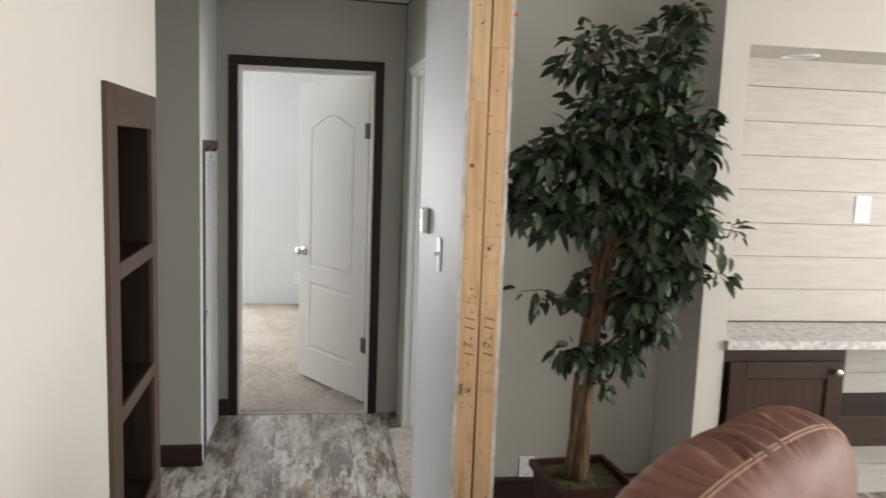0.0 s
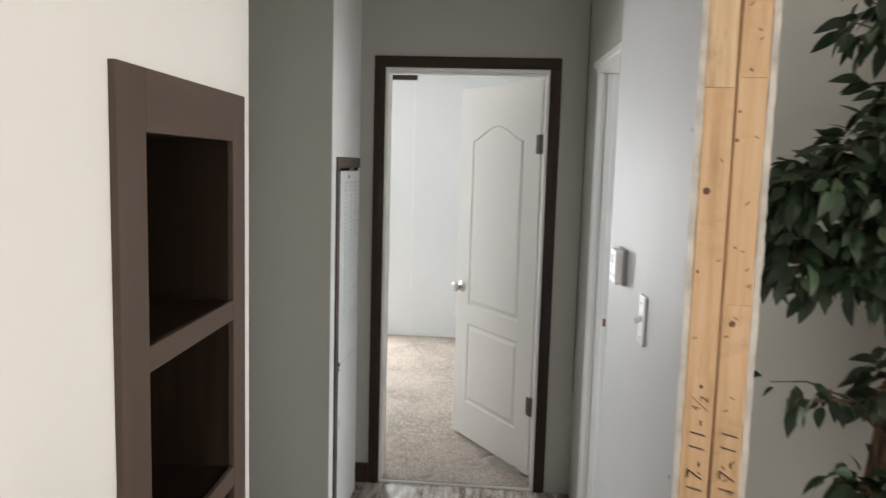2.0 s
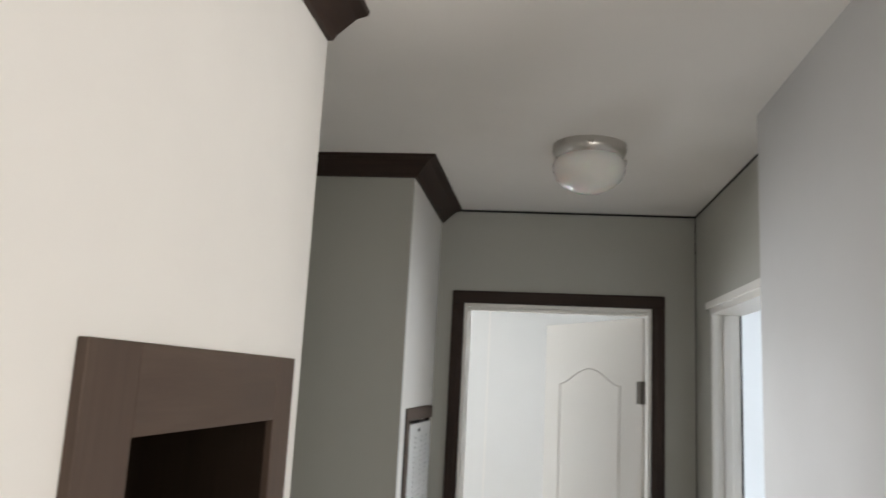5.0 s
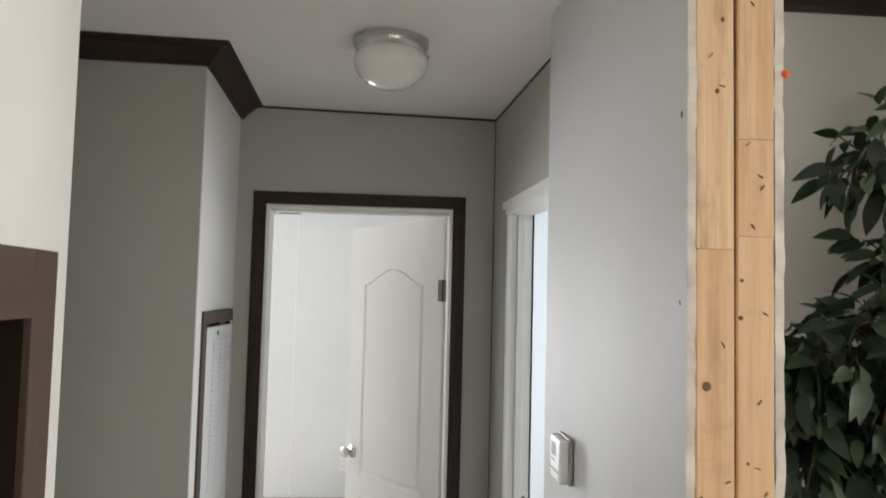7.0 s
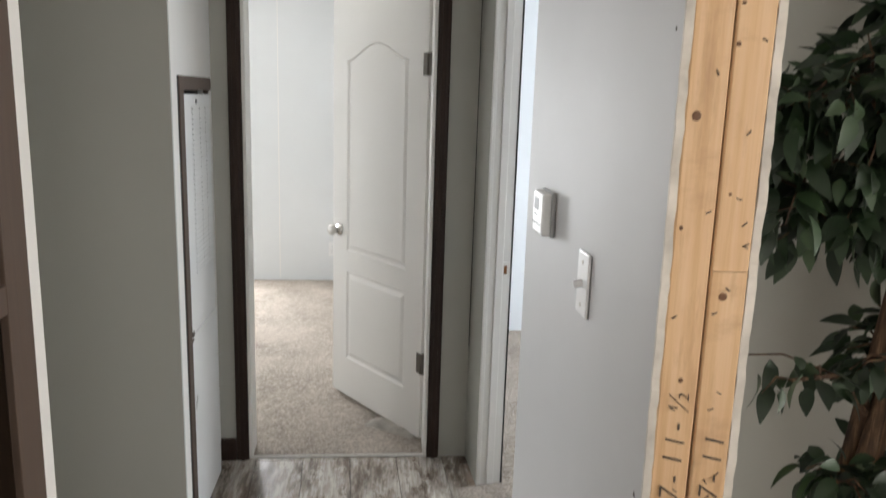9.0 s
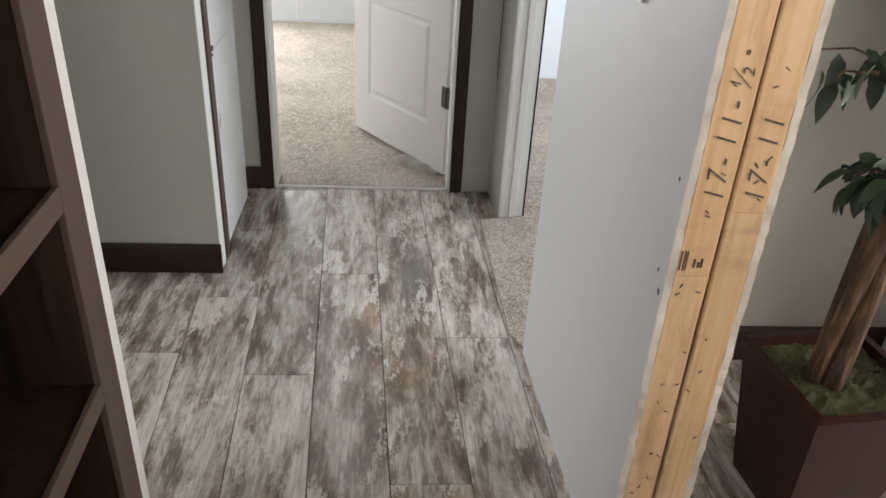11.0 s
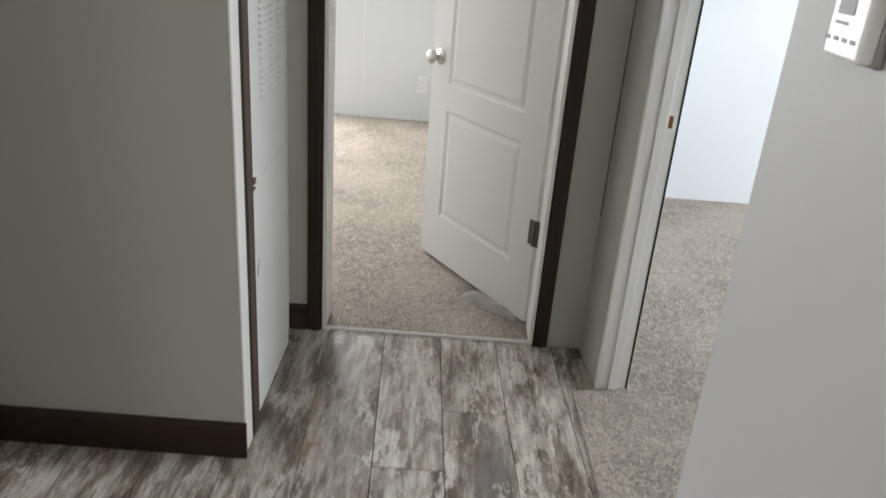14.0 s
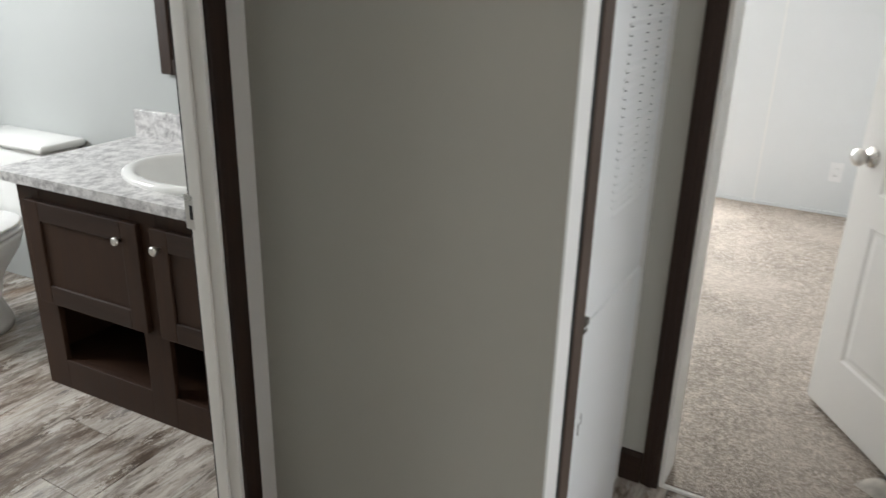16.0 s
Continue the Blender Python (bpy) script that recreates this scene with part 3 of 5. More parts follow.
crown("crown_living", (0.706, SIDE_Y, HIGH + 0.002), (1.66, SIDE_Y, HIGH + 0.002), (0, -1, 0), (0, -1, 0), TRIMX)
structure("ceiling_gap_end", sweep([(0, 0), (0.004, 0), (0.004, 0.007), (0, 0.007)], (-0.40, END_Y, hall_top(-0.40) - 0.009), (0.545, END_Y, hall_top(0.545) - 0.009), (0, 0, 1), (0, -1, 0)), BLACK, "dark gap along the ceiling", "trim")
bm = sweep([(0, 0), (0.003, 0), (0.003, 0.007), (0, 0.007)], (far_x(4.45), 4.45, hall_top(0.545) - 0.009), (far_x(3.31), 3.31, hall_top(0.58) - 0.009), (0, 0, 1), (-1, 0, 0))
structure("ceiling_gap_side", bm, BLACK, "dark gap along the ceiling", "trim")
structure("corner_gap", box(0.5365, 0.539, END_Y - 0.003, END_Y, 0.5, 2.34), BLACK, "dark open joint in the corner", "trim")

# ---- hall ----
def bookcase():
    """Built-in bookcase with a taupe face frame and dark shelves."""
    ob = thing("built_in_bookcase", "taupe framed built-in bookcase with dark empty shelves", "bookcase", (BOOK_X, 2.36, 0))
    y0, y1, i0, i1, x0, x1 = 2.051, 2.664, 2.150, 2.580, BOOK_X, BOOK_X + 0.013
    top, itop = 1.676, 1.575
    part("side_stile", skew(box(x0, x1, y0, i0, 0.0, top, 0.0015)), TAUPE, ob)
    part("side_stile", skew(box(x0, x1, i1, y1, 0.0, top, 0.0015)), TAUPE, ob)
    part("top_rail", skew(box(x0, x1, i0, i1, itop, top, 0.0015)), TAUPEY, ob)
    part("bottom_rail", skew(box(x0, x1, i0, i1, 0.0, 0.10, 0.0015)), TAUPEY, ob)
    for z in (1.228, 0.847, 0.464):
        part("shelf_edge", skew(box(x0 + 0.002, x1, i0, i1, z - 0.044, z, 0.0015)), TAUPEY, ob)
        part("shelf", skew(box(x0 - 0.27, x0 + 0.002, i0, i1, z - 0.030, z - 0.004)), SHADEIN, ob)
    part("side_panel", skew(box(x0 - 0.28, x0, 2.12, i0, 0.08, 1.60)), SHADEIN, ob)
    part("side_panel", skew(box(x0 - 0.28, x0, i1, 2.61, 0.08, 1.60)), SHADEIN, ob)
    part("top_panel", skew(box(x0 - 0.28, x0, i0, i1, itop, 1.60)), SHADEIN, ob)
    part("bottom_panel", skew(box(x0 - 0.28, x0, i0, i1, 0.07, 0.098)), SHADEIN, ob)
    back = part("back_panel", skew(box(x0 - 0.29, x0 - 0.28, 2.12, 2.61, 0.07, 1.60)), SHADEIN, ob)
    for y in (2.215, 2.255, 2.295, 2.39):
        part("batten", skew(box(x0 - 0.28, x0 - 0.274, y, y + 0.009, 0.10, itop, 0.002)), TAUPE, back)
    return ob


bookcase()


def furnace():
    """White metal furnace doors in a dark frame: louvred above, plain below."""
    ob = thing("furnace_closet", "white metal furnace doors with louvre slots in a brown frame", "furnace", (-0.48, 4.09, 0))
    y0, y1 = 3.826, 4.306
    xa, xb = -0.472, -0.453
    part("side_frame", box(xa, xb, y0 + 0.017, y0 + 0.070, 0.0, 1.555, 0.002), TAUPE, ob)
    part("side_frame", box(xa - 0.010, xb - 0.012, y1 - 0.012, y1, 0.0, 1.555, 0.002), TRIM, ob)
    part("top_frame", box(xa - 0.008, xb - 0.001, y0 + 0.070, y1 - 0.012, 1.512, 1.555, 0.002), TAUPEY, ob)
    part("side_gap", box(xa, xb - 0.003, y0, y0 + 0.017, 0.0, 1.555), BLACK, ob)
    # solid black block in place of the shade behind the furnace doors
    part("recess_shade", box(-0.60, xa - 0.030, y0 + 0.02, y1, 0.0, 1.53), BLACK, ob)
    d0, d1, xf = y0 + 0.076, y1 - 0.018, -0.458
    upper = part("upper_door", box(xf - 0.022, xf, d0, d1, 0.735, 1.500, 0.004), ENAMEL, ob)
    n = 34
    for col in (0.11, 0.215, 0.30):
        me = None
        for k in range(n):
            z = 1.452 - k * 0.0165
            if me is None:
                g = box(xf - 0.001, xf + 0.0006, d0 + col, d0 + col + 0.011, -0.0016, 0.0016)
                me = mesh_of("louvre_slot", g, BLACK)
            slot = new("louvre_slot", me)
            slot.matrix_basis = Matrix.Translation((0, 0, z))
            slot.parent = upper
            slot.matrix_parent_inverse = chain(upper).inverted()
    for k in range(n):
        z = 1.452 - k * 0.0165
        g = sweep([(0, 0.009), (0.0035, 0.002), (0, 0.002)], (xf, d0 + 0.10, z), (xf, d1 - 0.012, z), (0, 0, 1), (1, 0, 0))
        part("louvre_lip", g, ENAMEL, upper)
    lower = part("lower_door", box(xf - 0.020, xf + 0.003, d0, d1, 0.03, 0.712, 0.004), ENAMEL, ob)
    part("split_rail", box(xf - 0.03, xf - 0.002, d0, d1, 0.712, 0.735), ENAMEL, ob)
    g = box(xf, xf + 0.008, d0 - 0.008, d0 + 0.014, 0.714, 0.730, 0.002)
    box(xf, xf + 0.006, d0 - 0.006, d0 + 0.012, 0.698, 0.706, 0.001, bm=g)
    part("latch_clip", g, STEEL, ob, "small steel latch clip")
    part("key_hole", lathe([(0, 0), (0.007, 0), (0.007, 0.002), (0, 0.002)], 12, m=Matrix.Translation((xf, d0 + 0.17, 1.476)) @ Matrix.Rotation(radians(90), 4, "Y")), BLACK, upper)
    part("scuff_mark", box(xf + 0.003, xf + 0.0036, d0 + 0.02, d0 + 0.026, 0.45, 0.48), STEEL, lower)
    part("scuff_mark", box(xf + 0.003, xf + 0.0036, d0 + 0.035, d0 + 0.038, 0.47, 0.495), STEEL, lower)
    return ob


furnace()


def panel_outline(u0, u1, z0, z1, arch=0.0, n=14):
    pts = [(u0, z0), (u1, z0)]
    if arch:
        for k in range(n + 1):
            q = k / n
            pts.append((u1 + (u0 - u1) * q, z1 + arch * (0.5 - 0.5 * math.cos(2 * math.pi * q)) ** 0.8))
    else:
        pts += [(u1, z1), (u0, z1)]
    return pts


def door_face(g, w, z0, z1, panels, t, flip):
    """One moulded face of a door leaf at depth t, with recessed panels."""
    s = 1 if not flip else -1
    outer = [g.verts.new((u, t, z)) for u, z in ((0, z0), (w, z0), (w, z1), (0, z1))]
    edges = [g.edges.new((outer[i], outer[(i + 1) % 4])) for i in range(4)]
    for pts in panels:
        cu = sum(p[0] for p in pts) / len(pts)
        cz = sum(p[1] for p in pts) / len(pts)
        half_u = max(abs(p[0] - cu) for p in pts)
        half_z = max(abs(p[1] - cz) for p in pts)

        def loop(inset, depth):
            return [g.verts.new((cu + (u - cu) * (1 - inset / half_u), t - s * depth, cz + (z - cz) * (1 - inset / half_z))) for u, z in pts]

        rings = [loop(0, 0), loop(0.007, 0.006), loop(0.016, 0.007), loop(0.034, 0.001)]
        n = len(pts)
        edges += [g.edges.new((rings[0][i], rings[0][(i + 1) % n])) for i in range(n)]
        for a, b in zip(rings, rings[1:]):
            for i in range(n):
                g.faces.new((a[i], a[(i + 1) % n], b[(i + 1) % n], b[i]))
        g.faces.new(rings[-1])
    bmesh.ops.triangle_fill(g, use_beauty=True, edges=edges)
    return outer


def bedroom_door():
    """Moulded two-panel door, swung open into the bedroom."""
    ob = thing("bedroom_door", "white moulded two-panel door standing half open over carpet", "door", (0.346, 4.565, 0.012))
    w, z0, z1, t = 0.735, 0.028, 1.945, 0.035
    m = Matrix(((-0.556, 0.831, 0, 0.346), (0.831, 0.556, 0, 4.565), (0, 0, 1, 0), (0, 0, 0, 1)))
    panels = [panel_outline(0.125, w - 0.125, 0.77, 1.665, 0.075), panel_outline(0.125, w - 0.125, 0.225, 0.67)]
    g = bmesh.new()
    a = door_face(g, w, z0, z1, panels, 0.0, True)
    b = door_face(g, w, z0, z1, panels, t, False)
    for i in range(4):
        j = (i + 1) % 4
        g.faces.new((a[i], a[j], b[j], b[i]))
    g.transform(m)
    part("leaf", g, WHITE, ob)
    knob = [(0, 0.062), (0.014, 0.061), (0.024, 0.053), (0.027, 0.042), (0.022, 0.030), (0.011, 0.023), (0.010, 0.008), (0.030, 0.006), (0.032, 0.0), (0, 0)]
    for side, turn in ((0.0, 90), (t, -90)):
        mm = m @ Matrix.Translation((w - 0.06, side, 0.867)) @ Matrix.Rotation(radians(turn), 4, "X")
        part("knob", lathe(knob, 24, m=mm), NICKEL, ob, "round brushed nickel knob", True)
    for z in (1.598, 0.331):
        g = box(-0.003, 0.0005, 0.004, t - 0.002, z, z + 0.09)
        box(-0.0305, -0.002, -0.004, -0.001, z, z + 0.09, bm=g)
        box(0.004, 0.030, -0.0025, 0.0015, z, z + 0.09, bm=g)
        lathe([(0, 0), (0.0065, 0), (0.0065, 0.09), (0, 0.09)], 12, g, Matrix.Translation((-0.002, -0.004, z)))
        g.transform(m)
        part("hinge", g, STEEL, ob, "dull steel butt hinge")
    return ob


bedroom_door()


def scrap():
    """A curled strip lying under the door."""
    g = bmesh.new()
    rows = []
    for i in range(15):
        q = i / 14
        c = Vector((0.14 + 0.21 * q, 4.78 - 0.15 * q, 0.013))
        row = []
        for k in range(7):
            a = k / 6
            row.append(g.verts.new(c + Vector((0.07 * (a - 0.5), 0.075 * (a - 0.5), 0.030 * math.sin(math.pi * a) * (0.75 + 0.25 * math.sin(9 * q)) * min(1, 4 * q + 0.5)))))
        rows.append(row)
    for a, b in zip(rows, rows[1:]):
        for k in range(6):
            g.faces.new((a[k], a[k + 1], b[k + 1], b[k]))
    bmesh.ops.solidify(g, geom=g.faces[:], thickness=0.003)
    ob = part("carpet_scrap", g, GYPSUM, None, "pale curled scrap lying under the open door", True)
    return tagged(ob, category="scrap")


scrap()


def ceiling_lamp():
    ob = thing("ceiling_lamp", "flush ceiling lamp with nickel ring and white glass bowl", "ceiling lamp", (0.108, 3.57, hall_top(0.108)))
    m = Matrix.Translation((0.108, 3.57, hall_top(0.108) + 0.004))
    part("ring", lathe([(0, 0), (0.104, 0), (0.107, -0.006), (0.104, -0.014), (0.108, -0.020), (0.105, -0.030), (0.100, -0.044), (0.088, -0.046), (0.088, -0.03), (0, -0.03)], 48, m=m), NICKEL, ob, "ribbed brushed nickel ring", True)
    part("bowl", lathe([(0.086, -0.034), (0.098, -0.046), (0.106, -0.062), (0.106, -0.080), (0.096, -0.104), (0.075, -0.126), (0.045, -0.141), (0.015, -0.147), (0, -0.148)], 48, m=m), OPAL, ob, "frosted white glass bowl", True)
    for a in (0.4, 2.5, 4.6):
        mm = m @ Matrix.Translation((0.105 * math.cos(a), 0.105 * math.sin(a), -0.038)) @ Matrix.Rotation(a, 4, "Z") @ Matrix.Rotation(radians(90), 4, "Y")
        part("thumbscrew", lathe([(0, 0), (0.004, 0), (0.004, 0.008), (0.007, 0.009), (0.007, 0.014), (0, 0.014)], 12, m=mm), NICKEL, ob)
    return ob


ceiling_lamp()


def wall_frame(y, z):
    """Frame on the stub wall: x out of the wall, y along it, z up."""
    return Matrix(((-1, 0, 0, stub_x(y)), (0, -1, 0, y), (0, 0, 1, z), (0, 0, 0, 1)))


def thermostat():
    m = wall_frame(3.10, 1.270)
    ob = thing("thermostat", "white rectangular thermostat on the pale grey wall", "thermostat", m.translation)
    for name, g, mat in (("back_plate", box(0, 0.010, -0.050, 0.050, -0.050, 0.050, 0.003), GREYPL), ("cover", box(0.008, 0.030, -0.047, 0.047, -0.047, 0.047, 0.006, 3), PLASTIC),
                         ("screen", box(0.030, 0.0308, -0.030, 0.012, 0.006, 0.034, 0.0003), INK)):
        g.transform(m)
        part(name, g, mat, ob)
    for k in range(4):
        g = box(0.030, 0.0308, -0.046 + k * 0.022, -0.034 + k * 0.022, -0.026, -0.021)
        g.transform(m)
        part("button", g, INK, ob)
    g = box(0.030, 0.0306, -0.030, 0.004, -0.006, -0.002)
    g.transform(m)
    part("print_bar", g, INK, ob)
    return ob


def light_switch():
    m = wall_frame(2.842, 1.172)
    ob = thing("light_switch", "white toggle light switch on the pale grey wall", "light switch", m.translation)
    g = box(0, 0.006, -0.036, 0.036, -0.0615, 0.0615, 0.003)
    g.transform(m)
    part("plate", g, PLASTIC, ob)
    g = box(0.004, 0.022, -0.005, 0.005, -0.003, 0.011, 0.002)
    g.transform(m @ Matrix.Rotation(radians(18), 4, "Y"))
    part("toggle", g, PLASTIC, ob)
    for z in (-0.042, 0.042):
        g = lathe([(0, 0), (0.004, 0), (0.003, 0.002), (0, 0.002)], 10, m=m @ Matrix.Translation((0.006, 0, z)) @ Matrix.Rotation(radians(90), 4, "Y"))
        part("screw", g, NICKEL, ob)
    return ob


thermostat()
light_switch()
stub = bpy.data.objects["wall_stub"]
for y, z, r in ((2.532, 1.905, 0.004), (2.528, 0.702, 0.005), (2.545, 0.735, 0.003), (2.535, 1.62, 0.0025), (2.54, 0.90, 0.003)):
    m = Matrix.Translation((stub_x(y), y, z)) @ Matrix.Rotation(radians(-90), 4, "Y") @ Matrix.Diagonal((1.5, 1, 1, 1))
    part("nail_dent", lathe([(0, 0.0008), (r * 0.6, 0.0008), (r, 0.0), (r, -0.002), (0, -0.002)], 10, m=m), STEEL, stub)


def lettering(text, size, m, material, parent, step=0.72):
    """Handwritten words: each character one flat mesh."""
    for k, ch in enumerate(text):
        if ch == " ":
            continue
        cu = bpy.data.curves.new("words", "FONT")
        cu.body, cu.size, cu.extrude = ch, size, 0.0004
        cu.shear, cu.offset = 0.25, -0.0006
        tmp = new("words", cu)
        dg = bpy.context.evaluated_depsgraph_get()
        me = bpy.data.meshes.new_from_object(tmp.evaluated_get(dg))
        bpy.data.objects.remove(tmp)
        me.transform(m @ Matrix.Translation((k * size * step, 0.0015 * (k % 2), 0)))
        me.materials.clear()
        me.materials.append(material)
        ob = new("handwritten_mark", me)
        ob.parent = parent
        ob.matrix_parent_inverse = chain(parent).inverted()


def stud_wall_end():
    """Two bare studs with drywall edges at the cut end of the partition."""
    rnd = random.Random(5)
    for a, b, knots, words in ((0.5655, 0.6245, ((0.583, 1.500), (0.598, 1.936), (0.598, 1.106), (0.60, 0.36), (0.576, 1.34), (0.606, 2.045)), "17-11-\u00bd"),
                               (0.6295, 0.687, ((0.650, 1.237), (0.643, 2.18), (0.636, 1.655), (0.634, 1.60), (0.647, 0.62), (0.645, 1.39)), "17-11")):
        ob = thing("wall_stud", "raw pine stud with staples, knots and handwriting", "stud", (a, STUD_Y, 0), "bare studs")
        cut = [(0.0, 0.745), (0.745, 1.70), (1.70, HIGH)] if a < 0.6 else [(0.0, 0.86), (0.86, 1.275), (1.275, 1.72), (1.72, 1.865), (1.865, HIGH)]
        body = None
        for z0, z1 in cut:
            g = bmesh.new()
            rings = []
            r = 0.0025
            for k in range(9):
                z = z0 + 0.0004 + (z1 - z0 - 0.0008) * k / 8
                d = 0.0012 * math.sin(3.1 * z + a * 40)
                rings.append([g.verts.new((x + d, y, z)) for x, y in ((a, STUD_Y + 0.04), (a, STUD_Y + r), (a + r, STUD_Y), (b - r, STUD_Y), (b, STUD_Y + r), (b, STUD_Y + 0.04))])
            for p, q in zip(rings, rings[1:]):
                for i in range(6):
                    g.faces.new((p[i], p[(i + 1) % 6], q[(i + 1) % 6], q[i]))
            g.faces.new(rings[0][::-1])
            g.faces.new(rings[-1])
            body = part("lumber_piece", g, PINE, ob)
        for n, (x, z) in enumerate(knots):
            r = rnd.uniform(0.0022, 0.0038) if n else 0.0068
            m = Matrix.Translation((x, STUD_Y - 0.0006, z)) @ Matrix.Rotation(radians(90), 4, "X") @ Matrix.Diagonal((1, rnd.uniform(0.8, 1.2), 1, 1))
            part("knot", lathe([(0, 0.0005), (r * 0.5, 0.0006), (r, 0.0), (r, -0.002), (0, -0.002)], 14, m=m), KNOT, body)
        for k in range(26):
            x, z = rnd.uniform(a + 0.008, b - 0.008), rnd.uniform(0.15, 2.4)
            m = Matrix.Translation((x, STUD_Y - 0.0008, z)) @ Matrix.Rotation(rnd.choice((-1, 1)) * rnd.uniform(0.2, 1.1), 4, "Y")
            g = box(-0.0044, 0.0044, -0.0006, 0.001, -0.0009, 0.0009)
            g.transform(m)
            part("staple", g, PENCIL, body)
        for z in (0.875, 2.09):
            m = Matrix.Translation((a + 0.048 if z < 2 else a + 0.052, STUD_Y - 0.0012, z)) @ Matrix.Rotation(radians(90), 4, "X") @ Matrix.Rotation(radians(90), 4, "Z")
            lettering(words, 0.047, m, PENCIL, body, 0.62)
        if a < 0.6:
            for k, x in enumerate((0.004, 0.0095, 0.0135, 0.026, 0.033, 0.038)):
                z = 0.755 + (0.006 if k > 2 else 0)
                part("stamp_bar", box(a + x, a + x + (0.0022 if k < 3 else 0.004), STUD_Y - 0.0008, STUD_Y + 0.001, z, z + (0.036 if k < 3 else 0.010 + 0.006 * (k % 2))), PENCIL, body)
    for x0, x1 in ((stub_x(STUD_Y) - 0.001, 0.566), (0.687, 0.700)):
        g = bmesh.new()
        n = 150
        rows = []
        for k in range(n + 1):
            z = HIGH * k / n
            j = rnd.uniform(-0.0012, 0.0012)
            d = rnd.uniform(0.0, 0.004)
            rows.append([g.verts.new(c) for c in ((x0 + j * 0.4, STUD_Y + 0.006, z), (x0 + j * 0.4, STUD_Y - 0.001 + d, z), (x1 + j, STUD_Y - 0.002 + d * 0.7, z), (x1 + j, STUD_Y + 0.006, z))])
        for p, q in zip(rows, rows[1:]):
            for i in range(4):
                g.faces.new((p[i], p[(i + 1) % 4], q[(i + 1) % 4], q[i]))
        g.faces.new(rows[0][::-1])
        g.faces.new(rows[-1])
        structure("drywall_edge", g, GYPSUM, "ragged torn drywall edge", "drywall")
    g = lathe([(0, 0), (0.006, 0), (0.007, 0.006), (0.003, 0.012), (0, 0.012)], 10, m=Matrix.Translation((0.703, STUD_Y + 0.004, 1.966)) @ Matrix.Rotation(radians(90), 4, "X"))
    tagged(part("wall_anchor", g, ORANGE, None, "small orange plastic anchor at the drywall edge"), category="wall anchor")


stud_wall_end()

# ---- bedroom ----
def outlet(m, label):
    ob = thing("wall_outlet", label, "outlet", m.translation)
    g = box(-0.035, 0.035, -0.006, 0, -0.058, 0.058, 0.003)
    g.transform(m)
    part("plate", g, PLASTIC, ob)
    for z in (-0.022, 0.022):
        g = box(-0.016, 0.016, -0.0075, -0.004, z - 0.014, z + 0.014, 0.003)
        g.transform(m)
        part("socket", g, PLASTIC, ob)
        for x in (-0.006, 0.006):
            g = box(x - 0.001, x + 0.001, -0.0082, -0.007, z - 0.005, z + 0.006)
            g.transform(m)
            part("slot", g, BLACK, ob)
    return ob


outlet(Matrix.Translation((-0.190, BACK_Y, 0.272)), "white duplex outlet on the pale bedroom wall")
outlet(Matrix.Translation((1.027, SIDE_Y, 0.152)), "white duplex outlet low on the grey wall")


def window(name, label, x0, x1, z0, z1, y, side):
    """A window in a wall that faces -y (side 1): casing, sill frame, panes."""
    ob = thing(name, label, "window", ((x0 + x1) / 2, y, z0))
    ob["kind"] = "structure"
    w = 0.05
    for a, b in ((x0 - w, x0), (x1, x1 + w)):
        part("side_casing", box(a, b, y - 0.016, y, z0, z1, 0.003), TRIM, ob)
    part("head_casing", box(x0 - w, x1 + w, y - 0.016, y, z1, z1 + w, 0.003), TRIMX, ob)
    part("bottom_casing", box(x0 - w, x1 + w, y - 0.016, y, z0 - w, z0, 0.003), TRIMX, ob)
    for a, b in ((x0, x0 + 0.03), (x1 - 0.03, x1)):
        part("sash_stile", box(a, b, y + 0.03, y + 0.06, z0, z1, 0.003), PLASTIC, ob)
    zm = (z0 + z1) / 2
    for a, b in ((z0, z0 + 0.03), (zm - 0.015, zm + 0.015), (z1 - 0.03, z1)):
        part("sash_rail", box(x0 + 0.03, x1 - 0.03, y + 0.03, y + 0.06, a, b, 0.003), PLASTIC, ob)
    return ob


structure("crown_strip_bedroom", box(-2.2, -0.597, BACK_Y - 0.016, BACK_Y, 2.250, 2.322, 0.003), TRIMX, "dark brown trim strip high on the bedroom wall", "trim")
window("window_1", "bedroom window with dark brown casing and white sash", -1.74, -0.955, 0.41, 1.87, BACK_Y, 1)
structure("backdrop", box(-2.4, -0.2, BACK_Y + 0.35, BACK_Y + 0.36, -0.2, 2.6), DAY, "bright daylight outside the window", "backdrop")
for x in (-0.615,):
    structure("panel_seam", box(x - 0.003, x + 0.003, BACK_Y - 0.002, BACK_Y, 0.0, 2.42), WHITE, "thin batten over a wall panel joint", "trim")
structure("baseboard_bedroom", box(-2.7, 0.60, BACK_Y - 0.010, BACK_Y, 0.012, 0.03), BEDP, "narrow pale strip over the carpet", "baseboard")


def ceiling_vent():
    ob = thing("ceiling_vent", "dark grey slotted air register on the bedroom ceiling", "air vent", (-0.77, 7.2, 2.42))
    part("frame", box(-0.90, -0.64, 7.13, 7.27, 2.413, 2.42, 0.002), STEEL, ob)
    for k in range(6):
        y = 7.145 + k * 0.02
        part("slat", box(-0.885, -0.655, y, y + 0.008, 2.406, 2.414), STEEL, ob)
    return ob


ceiling_vent()

